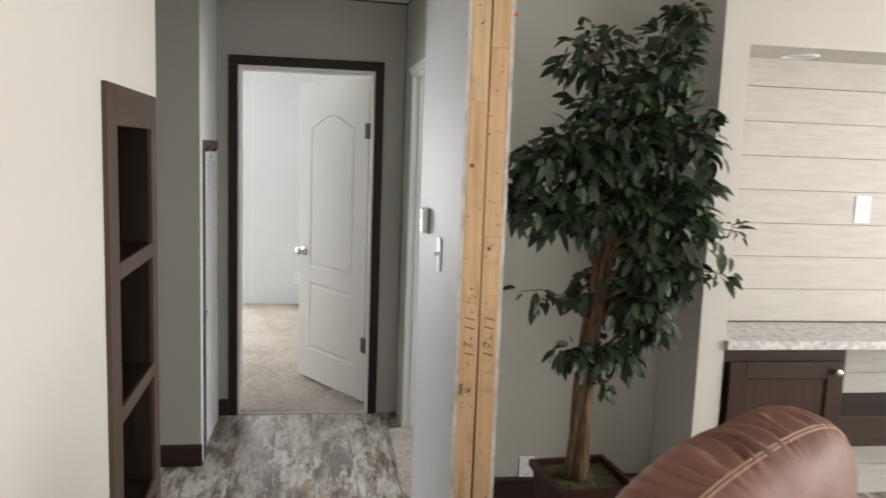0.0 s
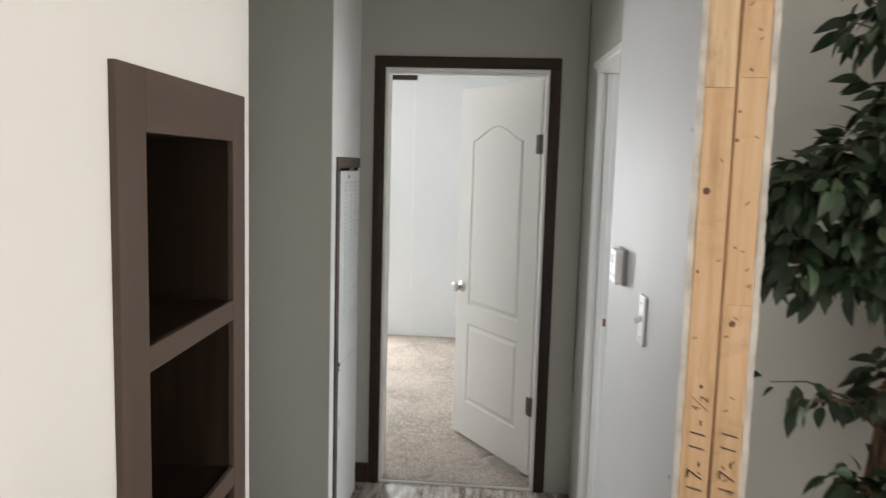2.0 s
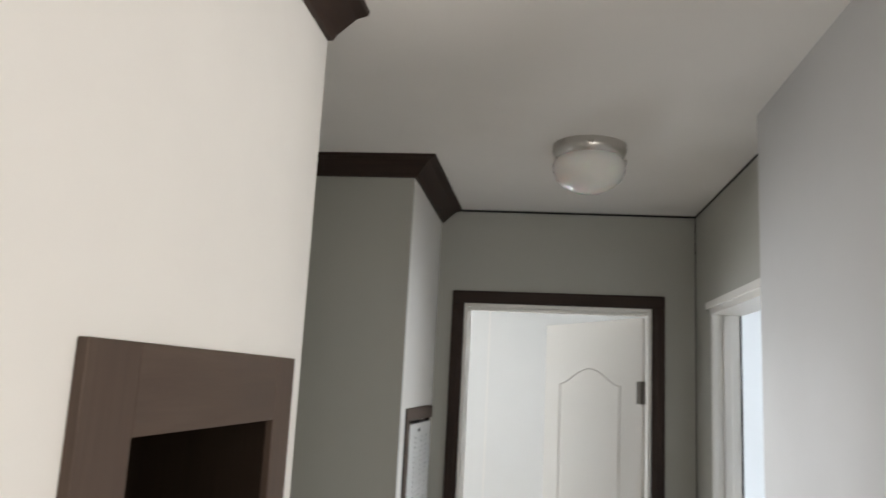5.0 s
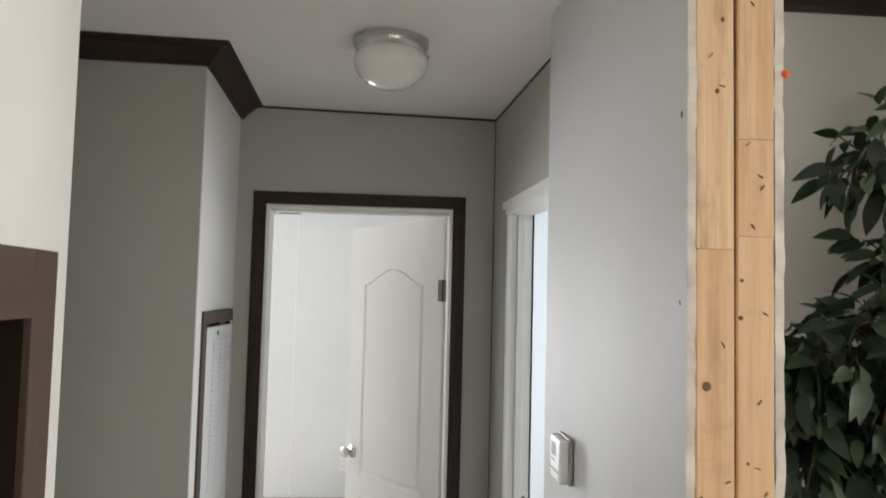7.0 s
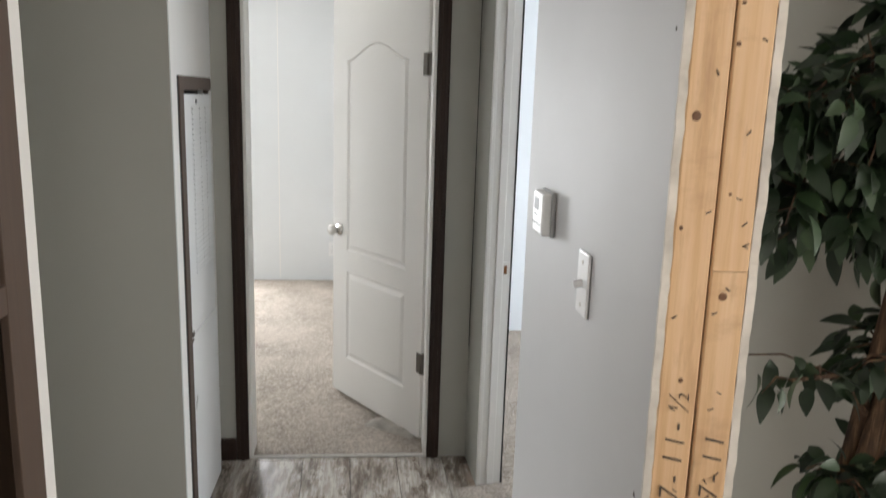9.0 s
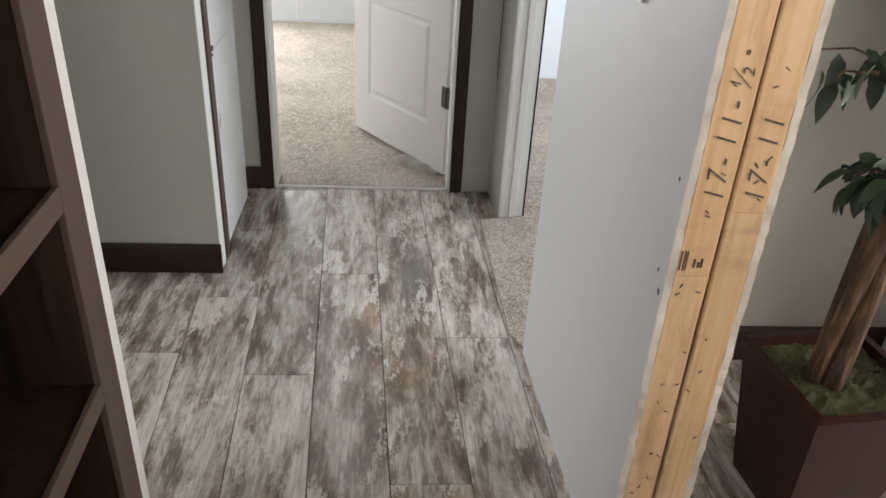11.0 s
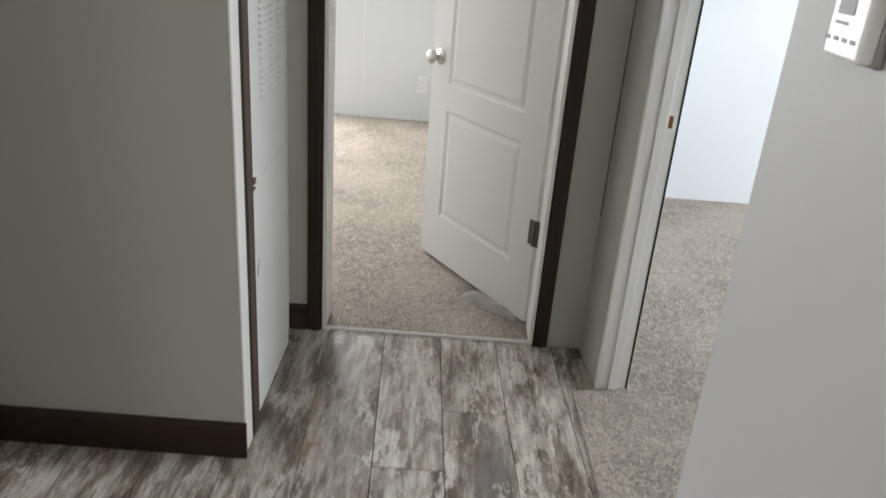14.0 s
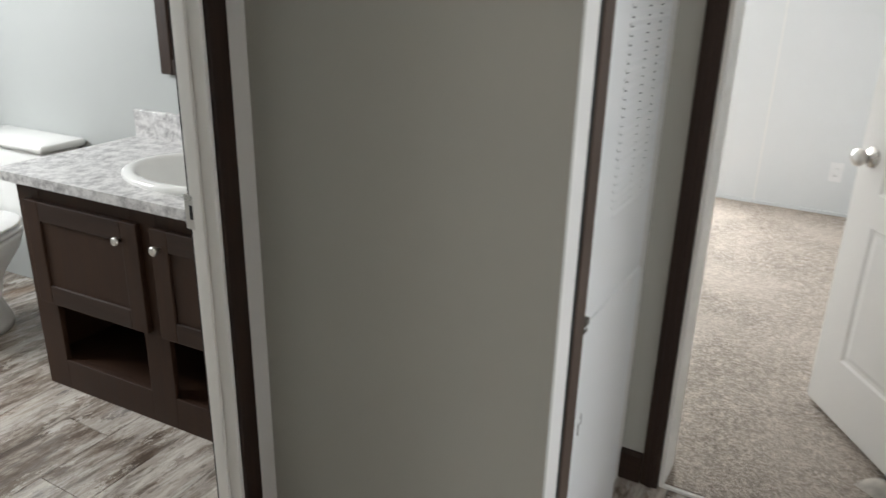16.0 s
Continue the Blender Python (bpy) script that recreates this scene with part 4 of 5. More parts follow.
# ---- bathroom ----
def vanity():
    ob = thing("vanity_cabinet", "espresso brown two-door vanity with open slots below", "cabinet", (-1.86, 4.25, 0))
    x0, x1, y0, y1 = -2.378, -1.258, 3.980, 4.515
    part("side_panel", box(x0, x0 + 0.018, y0 + 0.018, y1, 0.0, 0.735), ESPRESSO, ob)
    part("side_panel", box(x1 - 0.018, x1, y0 + 0.018, y1, 0.0, 0.735), ESPRESSO, ob)
    part("back_panel", box(x0 + 0.018, x1 - 0.018, y1 - 0.01, y1, 0.0, 0.735), ESPRESSO, ob)
    part("bottom_shelf", box(x0 + 0.018, x1 - 0.018, y0 + 0.018, y1 - 0.01, 0.095, 0.112), ESPRESSO, ob)
    part("middle_shelf", box(x0 + 0.018, x1 - 0.018, y0 + 0.018, y1 - 0.01, 0.32, 0.336), ESPRESSO, ob)
    stiles = ((x0, -2.275), (-1.886, -1.783), (-1.36, x1))
    for a, b in stiles:
        part("face_stile", box(a, b, y0, y0 + 0.018, 0.0, 0.735, 0.0015), ESPRESSO, ob)
    for a, b in ((-2.275, -1.886), (-1.783, -1.36)):
        part("face_rail", box(a, b, y0, y0 + 0.018, 0.0, 0.112, 0.0015), ESPRESSO, ob)
        part("face_rail", box(a, b, y0, y0 + 0.018, 0.317, 0.735, 0.0015), ESPRESSO, ob)
    for a, b, k in ((-2.330, -1.845, -1.910), (-1.792, -1.305, -1.760)):
        z0, z1, w = 0.330, 0.680, 0.065
        door = part("door", box(a + w - 0.01, b - w + 0.01, y0 - 0.012, y0 - 0.001, z0 + w - 0.01, z1 - w + 0.01), ESPRESSO, ob)
        part("door_stile", box(a, a + w, y0 - 0.020, y0 - 0.001, z0, z1, 0.003), ESPRESSO, door)
        part("door_stile", box(b - w, b, y0 - 0.020, y0 - 0.001, z0, z1, 0.003), ESPRESSO, door)
        part("door_rail", box(a + w, b - w, y0 - 0.020, y0 - 0.001, z0, z0 + w, 0.003), TRIMX, door)
        part("door_rail", box(a + w, b - w, y0 - 0.020, y0 - 0.001, z1 - w, z1, 0.003), TRIMX, door)
        m = Matrix.Translation((k, y0 - 0.020, 0.622)) @ Matrix.Rotation(radians(90), 4, "X")
        part("knob", lathe([(0, 0.028), (0.010, 0.027), (0.015, 0.022), (0.014, 0.016), (0.006, 0.010), (0.006, 0.0), (0, 0)], 18, m=m), NICKEL, door, "round nickel knob", True)
    return ob


vanity()
SX, SY = -1.82, 4.235


def countertop():
    ob = thing("bathroom_countertop", "grey speckled laminate countertop with backsplash", "countertop", (-1.84, 4.25, 0.736))
    g = bmesh.new()
    x0, x1, y0, y1, z0, z1 = -2.425, -1.252, 3.940, 4.516, 0.736, 0.768
    ring = [(SX + 0.245 * math.cos(2 * math.pi * k / 40), SY + 0.185 * math.sin(2 * math.pi * k / 40)) for k in range(40)]
    rect = [(x0, y0), (x1, y0), (x1, y1), (x0, y1)]
    levels = []
    for z in (z0, z1):
        a = [g.verts.new((x, y, z)) for x, y in rect]
        b = [g.verts.new((x, y, z)) for x, y in ring]
        e = [g.edges.new((a[i], a[(i + 1) % 4])) for i in range(4)] + [g.edges.new((b[i], b[(i + 1) % 40])) for i in range(40)]
        bmesh.ops.triangle_fill(g, use_beauty=True, edges=e)
        levels.append((a, b))
    for q, n in ((0, 4), (1, 40)):
        lo, hi = levels[0][q], levels[1][q]
        for i in range(n):
            g.faces.new((lo[i], lo[(i + 1) % n], hi[(i + 1) % n], hi[i]))
    part("slab", g, GRANITE, ob)
    part("backsplash", box(x0, x1, y1 - 0.018, y1 + 0.003, z1, z1 + 0.10, 0.002), GRANITE, ob)
    return ob


countertop()


def sink():
    m = Matrix.Translation((SX, SY, 0.768)) @ Matrix.Diagonal((1.0, 0.76, 1, 1))
    prof = [(0.283, 0.0), (0.284, 0.010), (0.272, 0.019), (0.252, 0.020), (0.238, 0.012), (0.226, -0.01), (0.20, -0.07), (0.14, -0.12), (0.05, -0.138), (0.02, -0.14), (0, -0.141)]
    g = lathe(prof, 48, m=m)
    ob = part("bathroom_sink", g, CERAMIC, None, "white oval drop-in sink in the speckled countertop", True)
    return tagged(ob, category="sink")


sink()


def wall_mirror():
    x0, x1, z0, z1, y = -2.262, -1.36, 1.010, 1.95, 4.52
    ob = thing("wall_mirror", "rectangular mirror in a dark brown frame above the sink", "mirror", ((x0 + x1) / 2, y, z0))
    w = 0.055
    part("side_frame", box(x0, x0 + w, y - 0.024, y, z0, z1, 0.005), TRIM, ob)
    part("side_frame", box(x1 - w, x1, y - 0.024, y, z0, z1, 0.005), TRIM, ob)
    part("cross_frame", box(x0 + w, x1 - w, y - 0.024, y, z0, z0 + w, 0.005), TRIMX, ob)
    part("cross_frame", box(x0 + w, x1 - w, y - 0.024, y, z1 - w, z1, 0.005), TRIMX, ob)
    part("bead", box(x0 + w, x0 + w + 0.008, y - 0.014, y, z0 + w, z1 - w, 0.002), TAUPE, ob)
    part("glass", box(x0 + w, x1 - w, y - 0.010, y - 0.004, z0 + w, z1 - w), MIRROR, ob)
    return ob


wall_mirror()


def toilet():
    ob = thing("toilet", "white ceramic toilet with lid down beside the vanity", "toilet", (-2.955, 4.1, 0))
    part("tank", box(-3.185, -2.735, 4.33, 4.512, 0.36, 0.69, 0.03, 4), CERAMIC, ob, "", True)
    part("tank_lid", box(-3.200, -2.720, 4.315, 4.516, 0.69, 0.722, 0.016, 4), CERAMIC, ob, "", True)
    part("bowl", lathe([(0, 0), (0.12, 0), (0.125, 0.03), (0.10, 0.12), (0.12, 0.22), (0.175, 0.32), (0.19, 0.37), (0.185, 0.385), (0, 0.385)], 32, m=Matrix.Translation((-2.955, 4.06, 0)) @ Matrix.Diagonal((1, 1.35, 1, 1))), CERAMIC, ob, "", True)
    part("seat", lathe([(0, 0.388), (0.185, 0.388), (0.195, 0.395), (0.195, 0.403), (0.185, 0.410), (0, 0.413)], 32, m=Matrix.Translation((-2.955, 4.06, 0)) @ Matrix.Diagonal((1, 1.35, 1, 1))), PLASTIC, ob, "", True)
    part("lid", lathe([(0, 0.412), (0.18, 0.413), (0.192, 0.420), (0.185, 0.430), (0, 0.436)], 32, m=Matrix.Translation((-2.955, 4.06, 0)) @ Matrix.Diagonal((1, 1.35, 1, 1))), PLASTIC, ob, "", True)
    part("label_sticker", box(-2.805, -2.750, 4.3265, 4.3295, 0.50, 0.60), YELLOW, ob, "yellow paper sticker")
    return ob


toilet()
BATH = Matrix.Translation((-2.29, 3.905, 0)) @ Matrix.Rotation(radians(2.9), 4, "Z") @ Matrix.Diagonal((1, 1, 0.98, 1)) @ Matrix.Translation((2.354, -3.980, 0))
for name in ("vanity_cabinet", "bathroom_countertop", "bathroom_sink", "wall_mirror", "toilet", "wall_bathroom_back"):
    bpy.data.objects[name].matrix_basis = BATH @ bpy.data.objects[name].matrix_basis
structure("backdrop_bathroom", box(-4.0, -3.99, 2.5, 4.1, 0.8, 2.4), DAY, "bright daylight outside the bathroom", "backdrop")

# ---- living room ----
NX0, NX1, NF, NB = 1.610, 3.6, 2.92, 3.268
structure("niche_side_wall", box(NX0, NX0 + 0.11, NF, SIDE_Y - 0.002, 0, 2.6), GREIGE, "cream painted side of a wall niche", "wall")
structure("niche_header", box(NX0 + 0.11, NX1, NF, SIDE_Y - 0.002, 1.99, 2.6), GREIGE, "cream painted header over a wall niche", "wall")
structure("niche_side_wall", box(NX1, NX1 + 0.11, NF, SIDE_Y - 0.002, 0, 2.6), GREIGE, "cream painted side of a wall niche", "wall")


def shiplap(z0, z1, x0, x1, y, name):
    back = structure(name, box(x0, x1, y - 0.002, y + 0.010, z0, z1), TAUPE, "whitewashed horizontal board panelling", "wall panelling")
    h = 0.148
    z = z0
    me = mesh_of("board", box(x0, x1, -0.008, 0.004, 0.0008, h - 0.0008, 0.0012, 1), SHIPLAP)
    while z < z1 - 0.02:
        if z + h <= z1:
            ob = new("board", me)
            ob.matrix_basis = Matrix.Translation((0, y, z))
        else:
            ob = new("board", mesh_of("board", box(x0, x1, -0.008, 0.004, 0.0015, z1 - z, 0.0015, 1), SHIPLAP))
            ob.matrix_basis = Matrix.Translation((0, y, z))
        ob.parent = back
        ob.matrix_parent_inverse = chain(back).inverted()
        z += h


shiplap(0.835, 1.995, NX0 + 0.11, NX1, NB - 0.01, "shiplap_upper")
shiplap(0.0, 0.793, NX0 + 0.11, NX1, NB - 0.01, "shiplap_lower")


def niche_counter():
    ob = thing("niche_counter", "pale speckled counter shelf across the niche", "counter", (2.6, 3.1, 0.795))
    part("slab", box(NX0 + 0.112, NX1 - 0.002, NF - 0.02, NB - 0.02, 0.795, 0.831, 0.003), GRANITE, ob)
    return ob


niche_counter()


def niche_cabinet():
    x0, x1, y0, y1 = NX0 + 0.112, 2.262, NF, NB - 0.02
    ob = thing("niche_cabinet", "dark brown low cabinet with one shaker door", "cabinet", ((x0 + x1) / 2, 3.1, 0))
    part("body", box(x0, x1, y0 + 0.02, y1, 0.0, 0.793), ESPRESSO, ob)
    part("face_rail", box(x0, x1, y0, y0 + 0.02, 0.735, 0.793, 0.002), TRIMX, ob)
    part("face_stile", box(x1 - 0.05, x1, y0, y0 + 0.02, 0.0, 0.735, 0.002), ESPRESSO, ob)
    a, b, z0, z1, w = x0 + 0.02, x1 - 0.02, 0.12, 0.745, 0.07
    door = part("door", box(a + w - 0.01, b - w + 0.01, y0 - 0.010, y0, z0 + w - 0.01, z1 - w + 0.01), ESPRESSO, ob)
    part("door_stile", box(a, a + w, y0 - 0.02, y0, z0, z1, 0.003), ESPRESSO, door)
    part("door_stile", box(b - w, b, y0 - 0.02, y0, z0, z1, 0.003), ESPRESSO, door)
    part("door_rail", box(a + w, b - w, y0 - 0.02, y0, z0, z0 + w, 0.003), TRIMX, door)
    part("door_rail", box(a + w, b - w, y0 - 0.02, y0, z1 - w, z1, 0.003), TRIMX, door)
    m = Matrix.Translation((b - 0.034, y0 - 0.02, 0.705)) @ Matrix.Rotation(radians(90), 4, "X")
    part("knob", lathe([(0, 0.028), (0.010, 0.027), (0.016, 0.022), (0.014, 0.016), (0.006, 0.010), (0.006, 0.0), (0, 0)], 18, m=m), NICKEL, door, "round nickel knob", True)
    return ob


niche_cabinet()


def niche_shelf():
    ob = thing("niche_shelf", "dark brown low media shelf", "shelf", (2.95, 3.1, 0.362))
    part("board", box(2.264, NX1 - 0.002, NF + 0.02, NB - 0.02, 0.362, 0.497, 0.003), TRIMX, ob)
    return ob


niche_shelf()
m = Matrix.Translation((2.513, NB - 0.018, 1.351))
ob = thing("wall_switch", "white rocker switch on whitewashed boards", "light switch", m.translation)
g = box(-0.037, 0.037, -0.006, 0, -0.062, 0.062, 0.003)
g.transform(m)
part("plate", g, PLASTIC, ob)
g = box(-0.016, 0.016, -0.010, -0.004, -0.034, 0.034, 0.002)
g.transform(m)
part("rocker", g, PLASTIC, ob)
outlet(Matrix.Translation((2.54, NB - 0.018, 0.29)), "white duplex outlet low on whitewashed boards")


def recessed_light():
    ob = thing("recessed_light", "white recessed downlight in the niche soffit", "recessed light", (2.06, 3.13, 1.99))
    part("ring", lathe([(0.075, 0.001), (0.078, -0.004), (0.062, -0.007), (0.056, 0.004), (0.075, 0.004)], 28, m=Matrix.Translation((2.06, 3.13, 1.99))), PLASTIC, ob, "", True)
    part("lens", lathe([(0, -0.001), (0.056, -0.001), (0.056, 0.003), (0, 0.003)], 28, m=Matrix.Translation((2.06, 3.13, 1.99))), OPAL, ob)
    return ob


recessed_light()


def cushion(c, size, power=0.45, nu=40, nv=24, wobble=0.0, seed=1):
    """A stuffed cushion: a superellipsoid with soft dents."""
    g = bmesh.new()
    sg = lambda v, p: math.copysign(abs(v) ** p, v)
    rows = []
    for j in range(nv + 1):
        v = -math.pi / 2 + math.pi * j / nv
        row = []
        for i in range(nu):
            u = 2 * math.pi * i / nu
            p = Vector((sg(math.cos(v), power) * sg(math.cos(u), power) * size[0] / 2, sg(math.cos(v), power) * sg(math.sin(u), power) * size[1] / 2, sg(math.sin(v), power) * size[2] / 2))
            p += p.normalized() * wobble * noise.noise(p * 9 + Vector((seed, 0, 0)))
            row.append(g.verts.new(p))
        rows.append(row)
    for a, b in zip(rows, rows[1:]):
        for i in range(nu):
            q = (i + 1) % nu
            g.faces.new((a[i], a[q], b[q], b[i]))
    bmesh.ops.remove_doubles(g, verts=g.verts[:], dist=1e-5)
    g.transform(c if isinstance(c, Matrix) else Matrix.Translation(c))
    return g


def recliner():
    base = Matrix.Translation((1.02, 1.40, 0)) @ Matrix.Rotation(radians(-50), 4, "Z")
    ob = thing("leather_recliner", "brown leather recliner with stitched padded back", "armchair", (1.02, 1.40, 0))
    back = Matrix.Translation((0.890, 1.40, 0.783)) @ Matrix.Rotation(radians(29), 4, "Z") @ Matrix.Rotation(radians(-8), 4, "Y") @ Matrix.Rotation(radians(8), 4, "X")
    pw, sx, sy, sz = 0.76, 0.75, 0.27, 0.552
    g = cushion(Matrix(), (sx, sy, sz), pw, 200, 200, 0.010, 3)
    for v in g.verts:
        # gathered pleats that run across the rim beside the seam
        p = v.co
        a = math.atan2(p.z / sz, p.x / sx)
        near = math.exp(-((p.y - 0.012) / 0.055) ** 2) * (0.35 + 0.65 * abs(noise.noise(Vector((a * 4, 0, 1)))) * 2)
        v.co = p * (1 + 0.036 * near * math.sin(a * 66 + 5 * noise.noise(Vector((a * 5, p.y * 12, 2)))))
    g.transform(back)
    body = part("backrest", g, LEATHER, ob, "", True)
    for off in (-0.040, -0.047):
        pts, rad = [], []
        for k in range(61):
            a = math.pi * (0.02 + 0.96 * k / 60)
            c = (1 - (abs(off) / (sy / 2)) ** (2 / pw)) ** (pw / 2)
            pts.append(back @ (Vector((sx / 2 * c * math.copysign(abs(math.cos(a)) ** pw, math.cos(a)), off, sz / 2 * c * math.sin(a) ** pw)) * 1.010))
            rad.append(0.0016)
        part("seam", tube(pts, rad, 6), THREAD, body, "pale stitched seam")
    part("seat", cushion(base @ Matrix.Translation((0, 0.36, 0.38)), (0.58, 0.62, 0.24), 0.4, 40, 20, 0.008, 5), LEATHER, ob, "", True)
    for x in (-0.39, 0.39):
        part("armrest", cushion(base @ Matrix.Translation((x, 0.30, 0.40)), (0.20, 0.84, 0.50), 0.4, 40, 20, 0.008, 7), LEATHER, ob, "", True)
    g = box(-0.40, 0.40, -0.02, 0.66, 0.02, 0.28, 0.03)
    g.transform(base)
    part("base", g, LEATHER, ob)
    for x in (-0.34, 0.34):
        for y in (0.04, 0.60):
            g = lathe([(0, 0), (0.022, 0), (0.028, 0.03), (0, 0.03)], 14, m=base @ Matrix.Translation((x, y, 0)))
            part("foot", g, BLACK, ob)
    return ob


recliner()


def leaf_mesh(length, width, droop, fold):
    """One pointed oval leaf along +x with a folded midrib."""
    g = bmesh.new()
    n = 5
    rows = []
    for k in range(n + 1):
        q = k / n
        w = width * 0.5 * math.sin(math.pi * min(1, q * 0.92 + 0.08)) ** 0.8 * (1 - 0.25 * q) if 0 < k < n else 0.0008
        z = -droop * q * q * length
        rows.append([g.verts.new((q * length, -w, z + fold * w)), g.verts.new((q * length, 0, z)), g.verts.new((q * length, w, z + fold * w))])
    for a, b in zip(rows, rows[1:]):
        for i in range(2):
            g.faces.new((a[i], a[i + 1], b[i + 1], b[i]))
    return g


def potted_tree():
    """Artificial ficus: square pot with moss, twisted trunks, sprays of leaves."""
    rnd = random.Random(11)
    px, py = 1.095, 2.745
    ob = thing("potted_tree", "artificial ficus tree with dark green leaves in a square pot", "potted tree", (px, py, 0))
    g = bmesh.new()
    rings = []
    for h, z in ((0.105, 0.0), (0.143, 0.335), (0.154, 0.338), (0.156, 0.366), (0.134, 0.369), (0.130, 0.33)):
        rings.append([g.verts.new((px + sx * h, py + sy * h, z)) for sx, sy in ((-1, -1), (1, -1), (1, 1), (-1, 1))])
    for a, b in zip(rings, rings[1:]):
        for i in range(4):
            g.faces.new((a[i], a[(i + 1) % 4], b[(i + 1) % 4], b[i]))
    g.faces.new(rings[0][::-1])
    g.faces.new(rings[-1])
    g.transform(Matrix.Translation((px, py, 0)) @ Matrix.Rotation(radians(6), 4, "Z") @ Matrix.Translation((-px, -py, 0)))
    pot = part("pot", g, POTM, ob, "dark mahogany square pot")
    g = bmesh.new()
    n = 22
    grid = [[g.verts.new((px + 0.130 * (2 * i / n - 1), py + 0.130 * (2 * j / n - 1), 0.342 + 0.014 * noise.noise(Vector((i * 0.45, j * 0.45, 3))) + 0.006 * rnd.random())) for i in range(n + 1)] for j in range(n + 1)]
    for j in range(n):
        for i in range(n):
            g.faces.new((grid[j][i], grid[j][i + 1], grid[j + 1][i + 1], grid[j + 1][i]))
    part("moss", g, MOSS, pot, "dried green moss")
    # trunks
    def stem(q):
        return Vector((px - 0.029 + 0.04 * q + 0.07 * max(0, q - 0.3), py, 0.32 + 1.28 * q))

    for s in range(4):
        pts, rad = [], []
        for k in range(15):
            q = k / 14
            a = s * 1.6 + q * 2.2
            r = 0.024 + 0.006 * math.sin(q * 5 + s) + 0.03 * max(0, q - 0.6)
            p = stem(q)
            pts.append((p.x + r * math.cos(a), p.y + r * math.sin(a), p.z))
            rad.append((0.021 - 0.012 * q) * (1 + 0.12 * math.sin(11 * q + 2 * s)))
        part("trunk", tube(pts, rad, 10), BARK, ob, "", True)
    # lobes of foliage: x, z, radius, radius up, leaves
    lobes = [(1.12, 1.98, 0.13, 0.12, 70), (1.43, 1.98, 0.13, 0.17, 110), (1.50, 2.14, 0.07, 0.09, 30), (0.92, 1.58, 0.12, 0.10, 70), (0.90, 1.44, 0.13, 0.12, 80),
             (1.20, 1.66, 0.19, 0.22, 260), (1.46, 1.68, 0.15, 0.18, 150), (1.42, 1.34, 0.17, 0.18, 190), (1.07, 1.36, 0.15, 0.15, 120), (1.25, 1.42, 0.17, 0.17, 150),
             (1.34, 1.03, 0.13, 0.12, 110), (1.07, 0.83, 0.07, 0.09, 34), (1.26, 0.84, 0.12, 0.09, 60), (1.45, 1.05, 0.11, 0.14, 95), (1.38, 0.90, 0.09, 0.07, 40), (1.49, 1.50, 0.10, 0.13, 90), (1.50, 1.34, 0.10, 0.17, 110), (1.40, 1.20, 0.14, 0.15, 120), (1.24, 0.68, 0.03, 0.08, 7), (1.04, 1.58, 0.14, 0.16, 110), (1.34, 1.84, 0.13, 0.14, 100), (0.95, 1.05, 0.09, 0.06, 14), (1.65, 1.31, 0.07, 0.06, 13), (1.62, 1.15, 0.07, 0.04, 10), (1.20, 1.08, 0.11, 0.12, 60), (1.46, 1.14, 0.11, 0.12, 80)]
    leaves = []
    for x, z, rx, rz, count in lobes:
        far, x, z, rx, rz = x > 1.5, 0.154 + (x - 0.16) * 0.92, 1.538 + (z - 1.593) * 0.92, rx * 0.92, rz * 0.92
        count = round(count * (2.2 if count > 20 else 1.4))
        c = Vector((x, py - 0.03 + rnd.uniform(-0.04, 0.05), z))
        if far:
            c.y = 2.62
        q = min(0.97, max(0.28, (z - 0.32 - 0.11) / 1.28))
        o = stem(q)
        mid = o.lerp(c, 0.5) + Vector((0, 0, 0.05))
        pts = [o, o.lerp(mid, 0.5), mid, mid.lerp(c, 0.5), c]
        part("branch", tube(pts, [0.008, 0.007, 0.006, 0.0045, 0.003], 6), BARK, ob)
        for tw in range(max(3, count // 14)):
            d = Vector((rnd.gauss(0, 1), rnd.gauss(0, 0.9), rnd.gauss(0.1, 0.8))).normalized()
            e = c + Vector((d.x * rx, d.y * 0.17 * min(1, rx / 0.12), d.z * rz)) * rnd.uniform(0.7, 1.18)
            e.y = min(e.y, SIDE_Y - 0.05)
            e.x = max(e.x, 0.78)
            st = pts[rnd.randint(2, 4)]
            m1 = st.lerp(e, 0.55) + Vector((0, 0, 0.02))
            part("twig", tube([st, m1, e], [0.0028, 0.0022, 0.0012], 5), BARK, ob)
            for i in range(round(count / max(3, count // 14))):
                u = rnd.random() ** 0.6
                p = st.lerp(m1, u * 2) if u < 0.5 else m1.lerp(e, u * 2 - 1)
                side = Vector((rnd.gauss(0, 1), rnd.gauss(-0.15, 1), rnd.gauss(-0.1, 0.7))).normalized()
                p = p + side * rnd.uniform(0.006, 0.05)
                p.y = min(p.y, SIDE_Y - 0.03)
                p.x = max(p.x, 0.745)
                bare = stem(min(1, max(0, (p.z - 0.32) / 1.28))).x
                if 0.92 < p.z < 1.32 and abs(p.x - bare - 0.01) < 0.065 and p.y < py + 0.03 and rnd.random() < 0.85:
                    continue
                leaves.append((p, (d * 0.5 + side * 0.9 + Vector((0, 0, -0.5))).normalized(), rnd.uniform(0.7, 1.2), rnd.uniform(-1.0, 1.0)))
    kinds = [(0.060, 0.032, 0.28, 0.25), (0.048, 0.028, 0.15, 0.35), (0.066, 0.034, 0.45, 0.15)]
    meshes = [mesh_of("leaf", leaf_mesh(*k), LEAF, True) for k in kinds]

    def turn(p, d, size, roll):
        return Matrix.Translation(p) @ d.to_track_quat("X", "Z").to_matrix().to_4x4() @ Matrix.Rotation(roll, 4, "X") @ Matrix.Diagonal((size, size, size, 1))

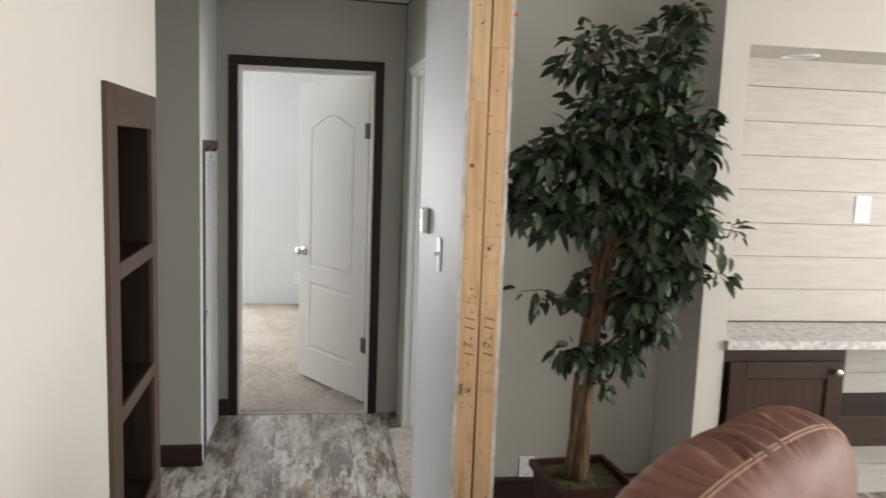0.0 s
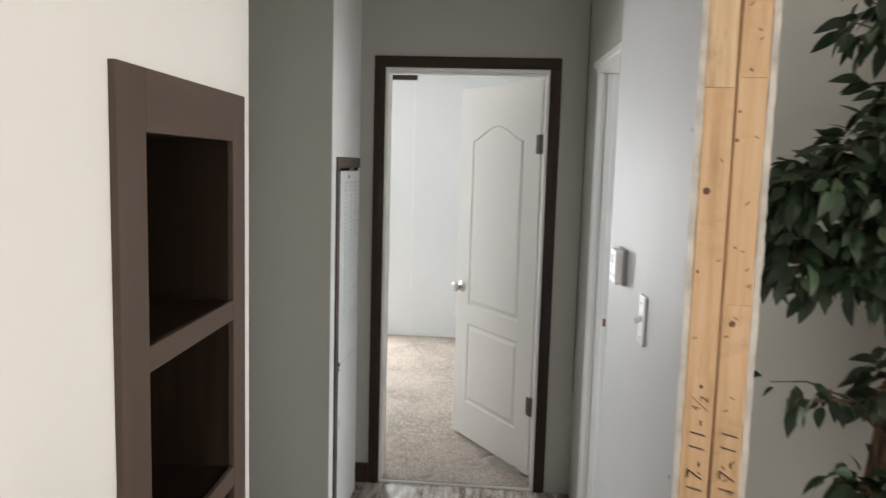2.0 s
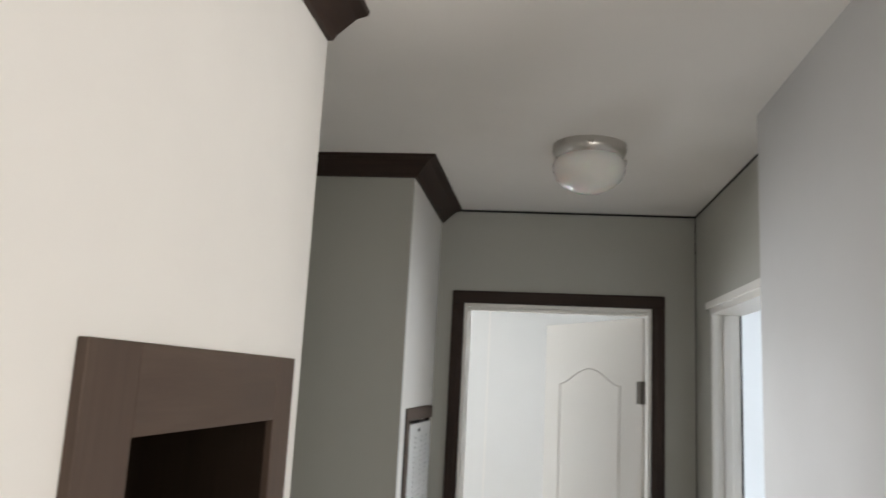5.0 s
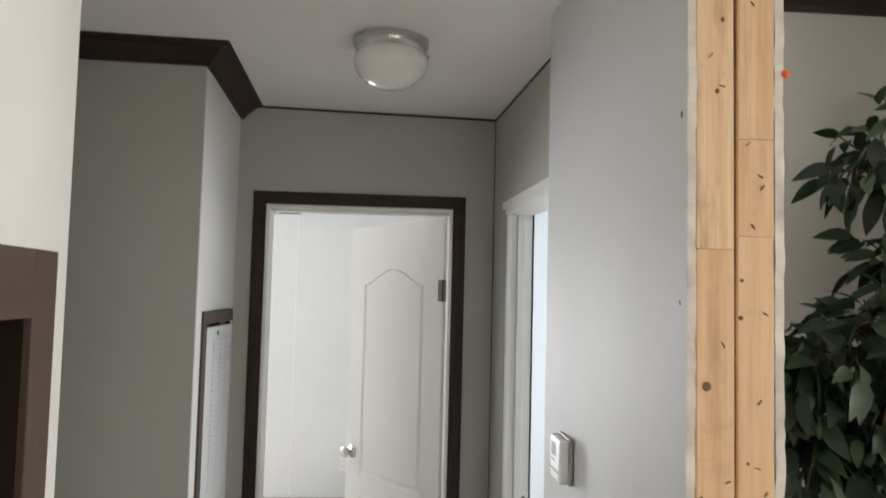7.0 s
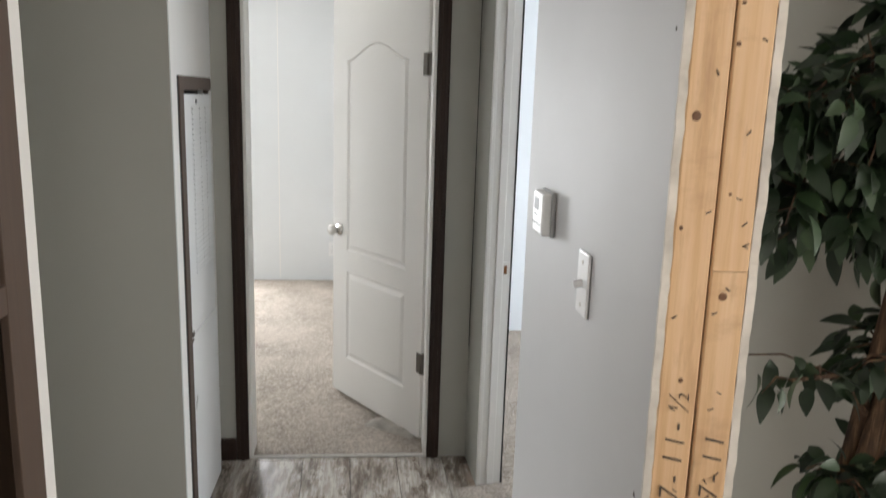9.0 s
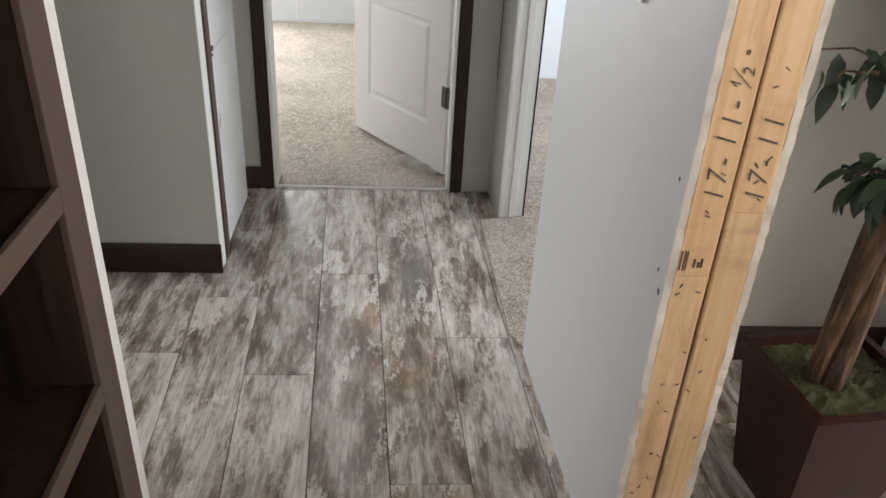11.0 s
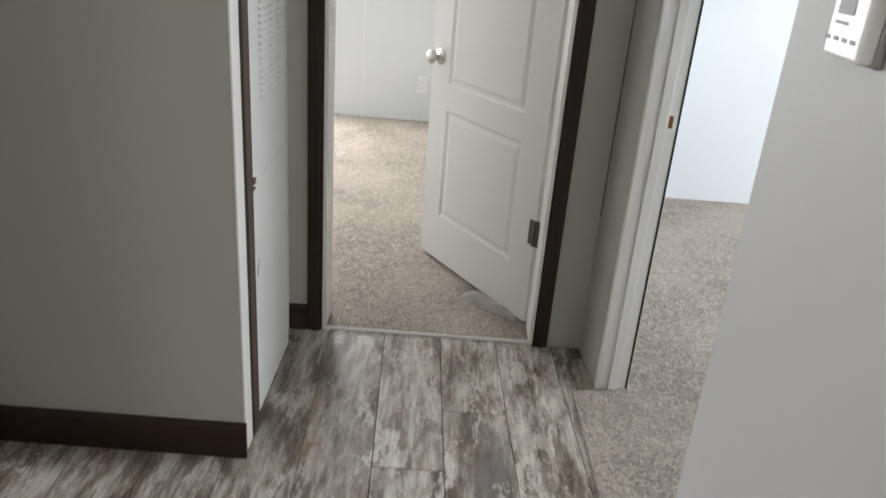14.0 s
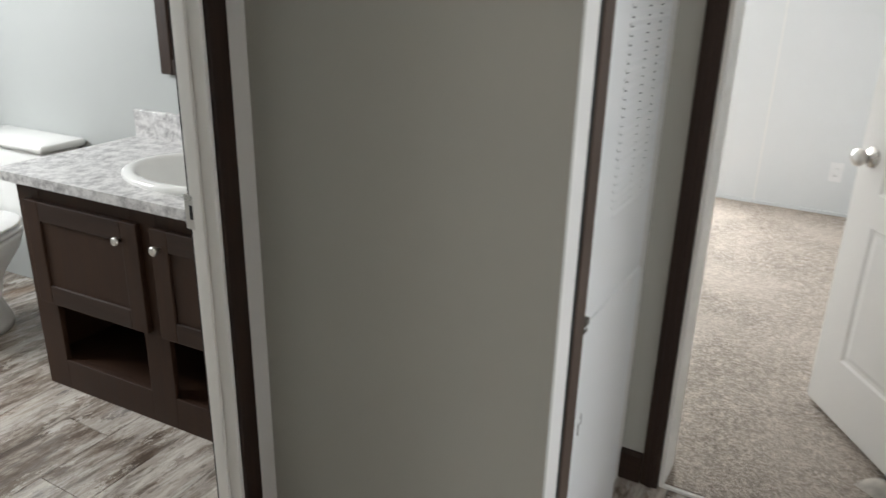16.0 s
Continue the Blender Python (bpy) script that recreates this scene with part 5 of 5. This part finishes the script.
    leaves.sort(key=lambda l: l[0].y)
    for i, l in enumerate(leaves[:290]):
        lf = new("leaf", meshes[i % 3])
        lf.parent = ob
        lf.matrix_parent_inverse = chain(ob).inverted()
        lf.matrix_basis = turn(*l)
    verts, faces = [], []
    base = [(np.array([tuple(v.co) for v in me.vertices]), [tuple(p.vertices) for p in me.polygons]) for me in meshes]
    for i, l in enumerate(leaves[290:]):
        co, fs = base[i % 3]
        m = np.array(turn(*l))
        n0 = len(verts)
        verts += (co @ m[:3, :3].T + m[:3, 3]).tolist()
        faces += [tuple(n0 + q for q in f) for f in fs]
    me = bpy.data.meshes.new("foliage")
    me.from_pydata(verts, [], faces)
    me.materials.append(LEAF)
    me.polygons.foreach_set("use_smooth", [True] * len(me.polygons))
    fo = new("foliage", me)
    fo.parent = ob
    fo.matrix_parent_inverse = chain(ob).inverted()
    tagged(fo, "dense inner silk leaves", kind="stuff")
    return ob


potted_tree()

# ---- floor planks ----
def planks():
    floor = bpy.data.objects["floor"]
    w, length, slope = 0.195, 1.24, -0.045
    c = 0.0009

    def plank(n, material):
        g = bmesh.new()
        lo = [g.verts.new(p) for p in ((c, c, -0.008), (w - c, c, -0.008), (w - c, n - c, -0.008), (c, n - c, -0.008))]
        mid = [g.verts.new((v.co.x, v.co.y, -0.0014)) for v in lo]
        hi = [g.verts.new(p) for p in ((c * 2, c * 2, 0), (w - c * 2, c * 2, 0), (w - c * 2, n - c * 2, 0), (c * 2, n - c * 2, 0))]
        g.faces.new(lo[::-1])
        g.faces.new(hi)
        for a, b in ((lo, mid), (mid, hi)):
            for i in range(4):
                j = (i + 1) % 4
                g.faces.new((a[i], a[j], b[j], b[i]))
        for v in g.verts:
            v.co.x += slope * v.co.y
        return mesh_of("plank", g, material)

    meshes = [plank(length, PLANK), plank(length, PALE_PLANK)]
    seats = {-4: 2.70, -3: 3.29, -2: 3.59, -1: 3.19, 0: 3.745, 1: 2.78, 2: 3.372}
    pale = {(-3, 4), (-1, 4), (-9, 4), (-7, 5), (-11, 4), (-6, 4)}
    rnd = random.Random(8)
    for k in range(-18, 24):
        joint = seats.get(k, 3.0 + rnd.random() * length)
        for i in range(8):
            y = joint + length * (i - 5)
            if -3.8 < y < 4.62 and (-0.098 + w * k > -0.7 or y + length > 1.75):
                ob = new("plank", meshes[(k, i) in pale])
                ob.matrix_basis = Matrix.Translation((-0.098 + w * k + slope * (y - 3.3), y, 0))
                ob.parent = floor
                ob.matrix_parent_inverse = chain(floor).inverted()


planks()
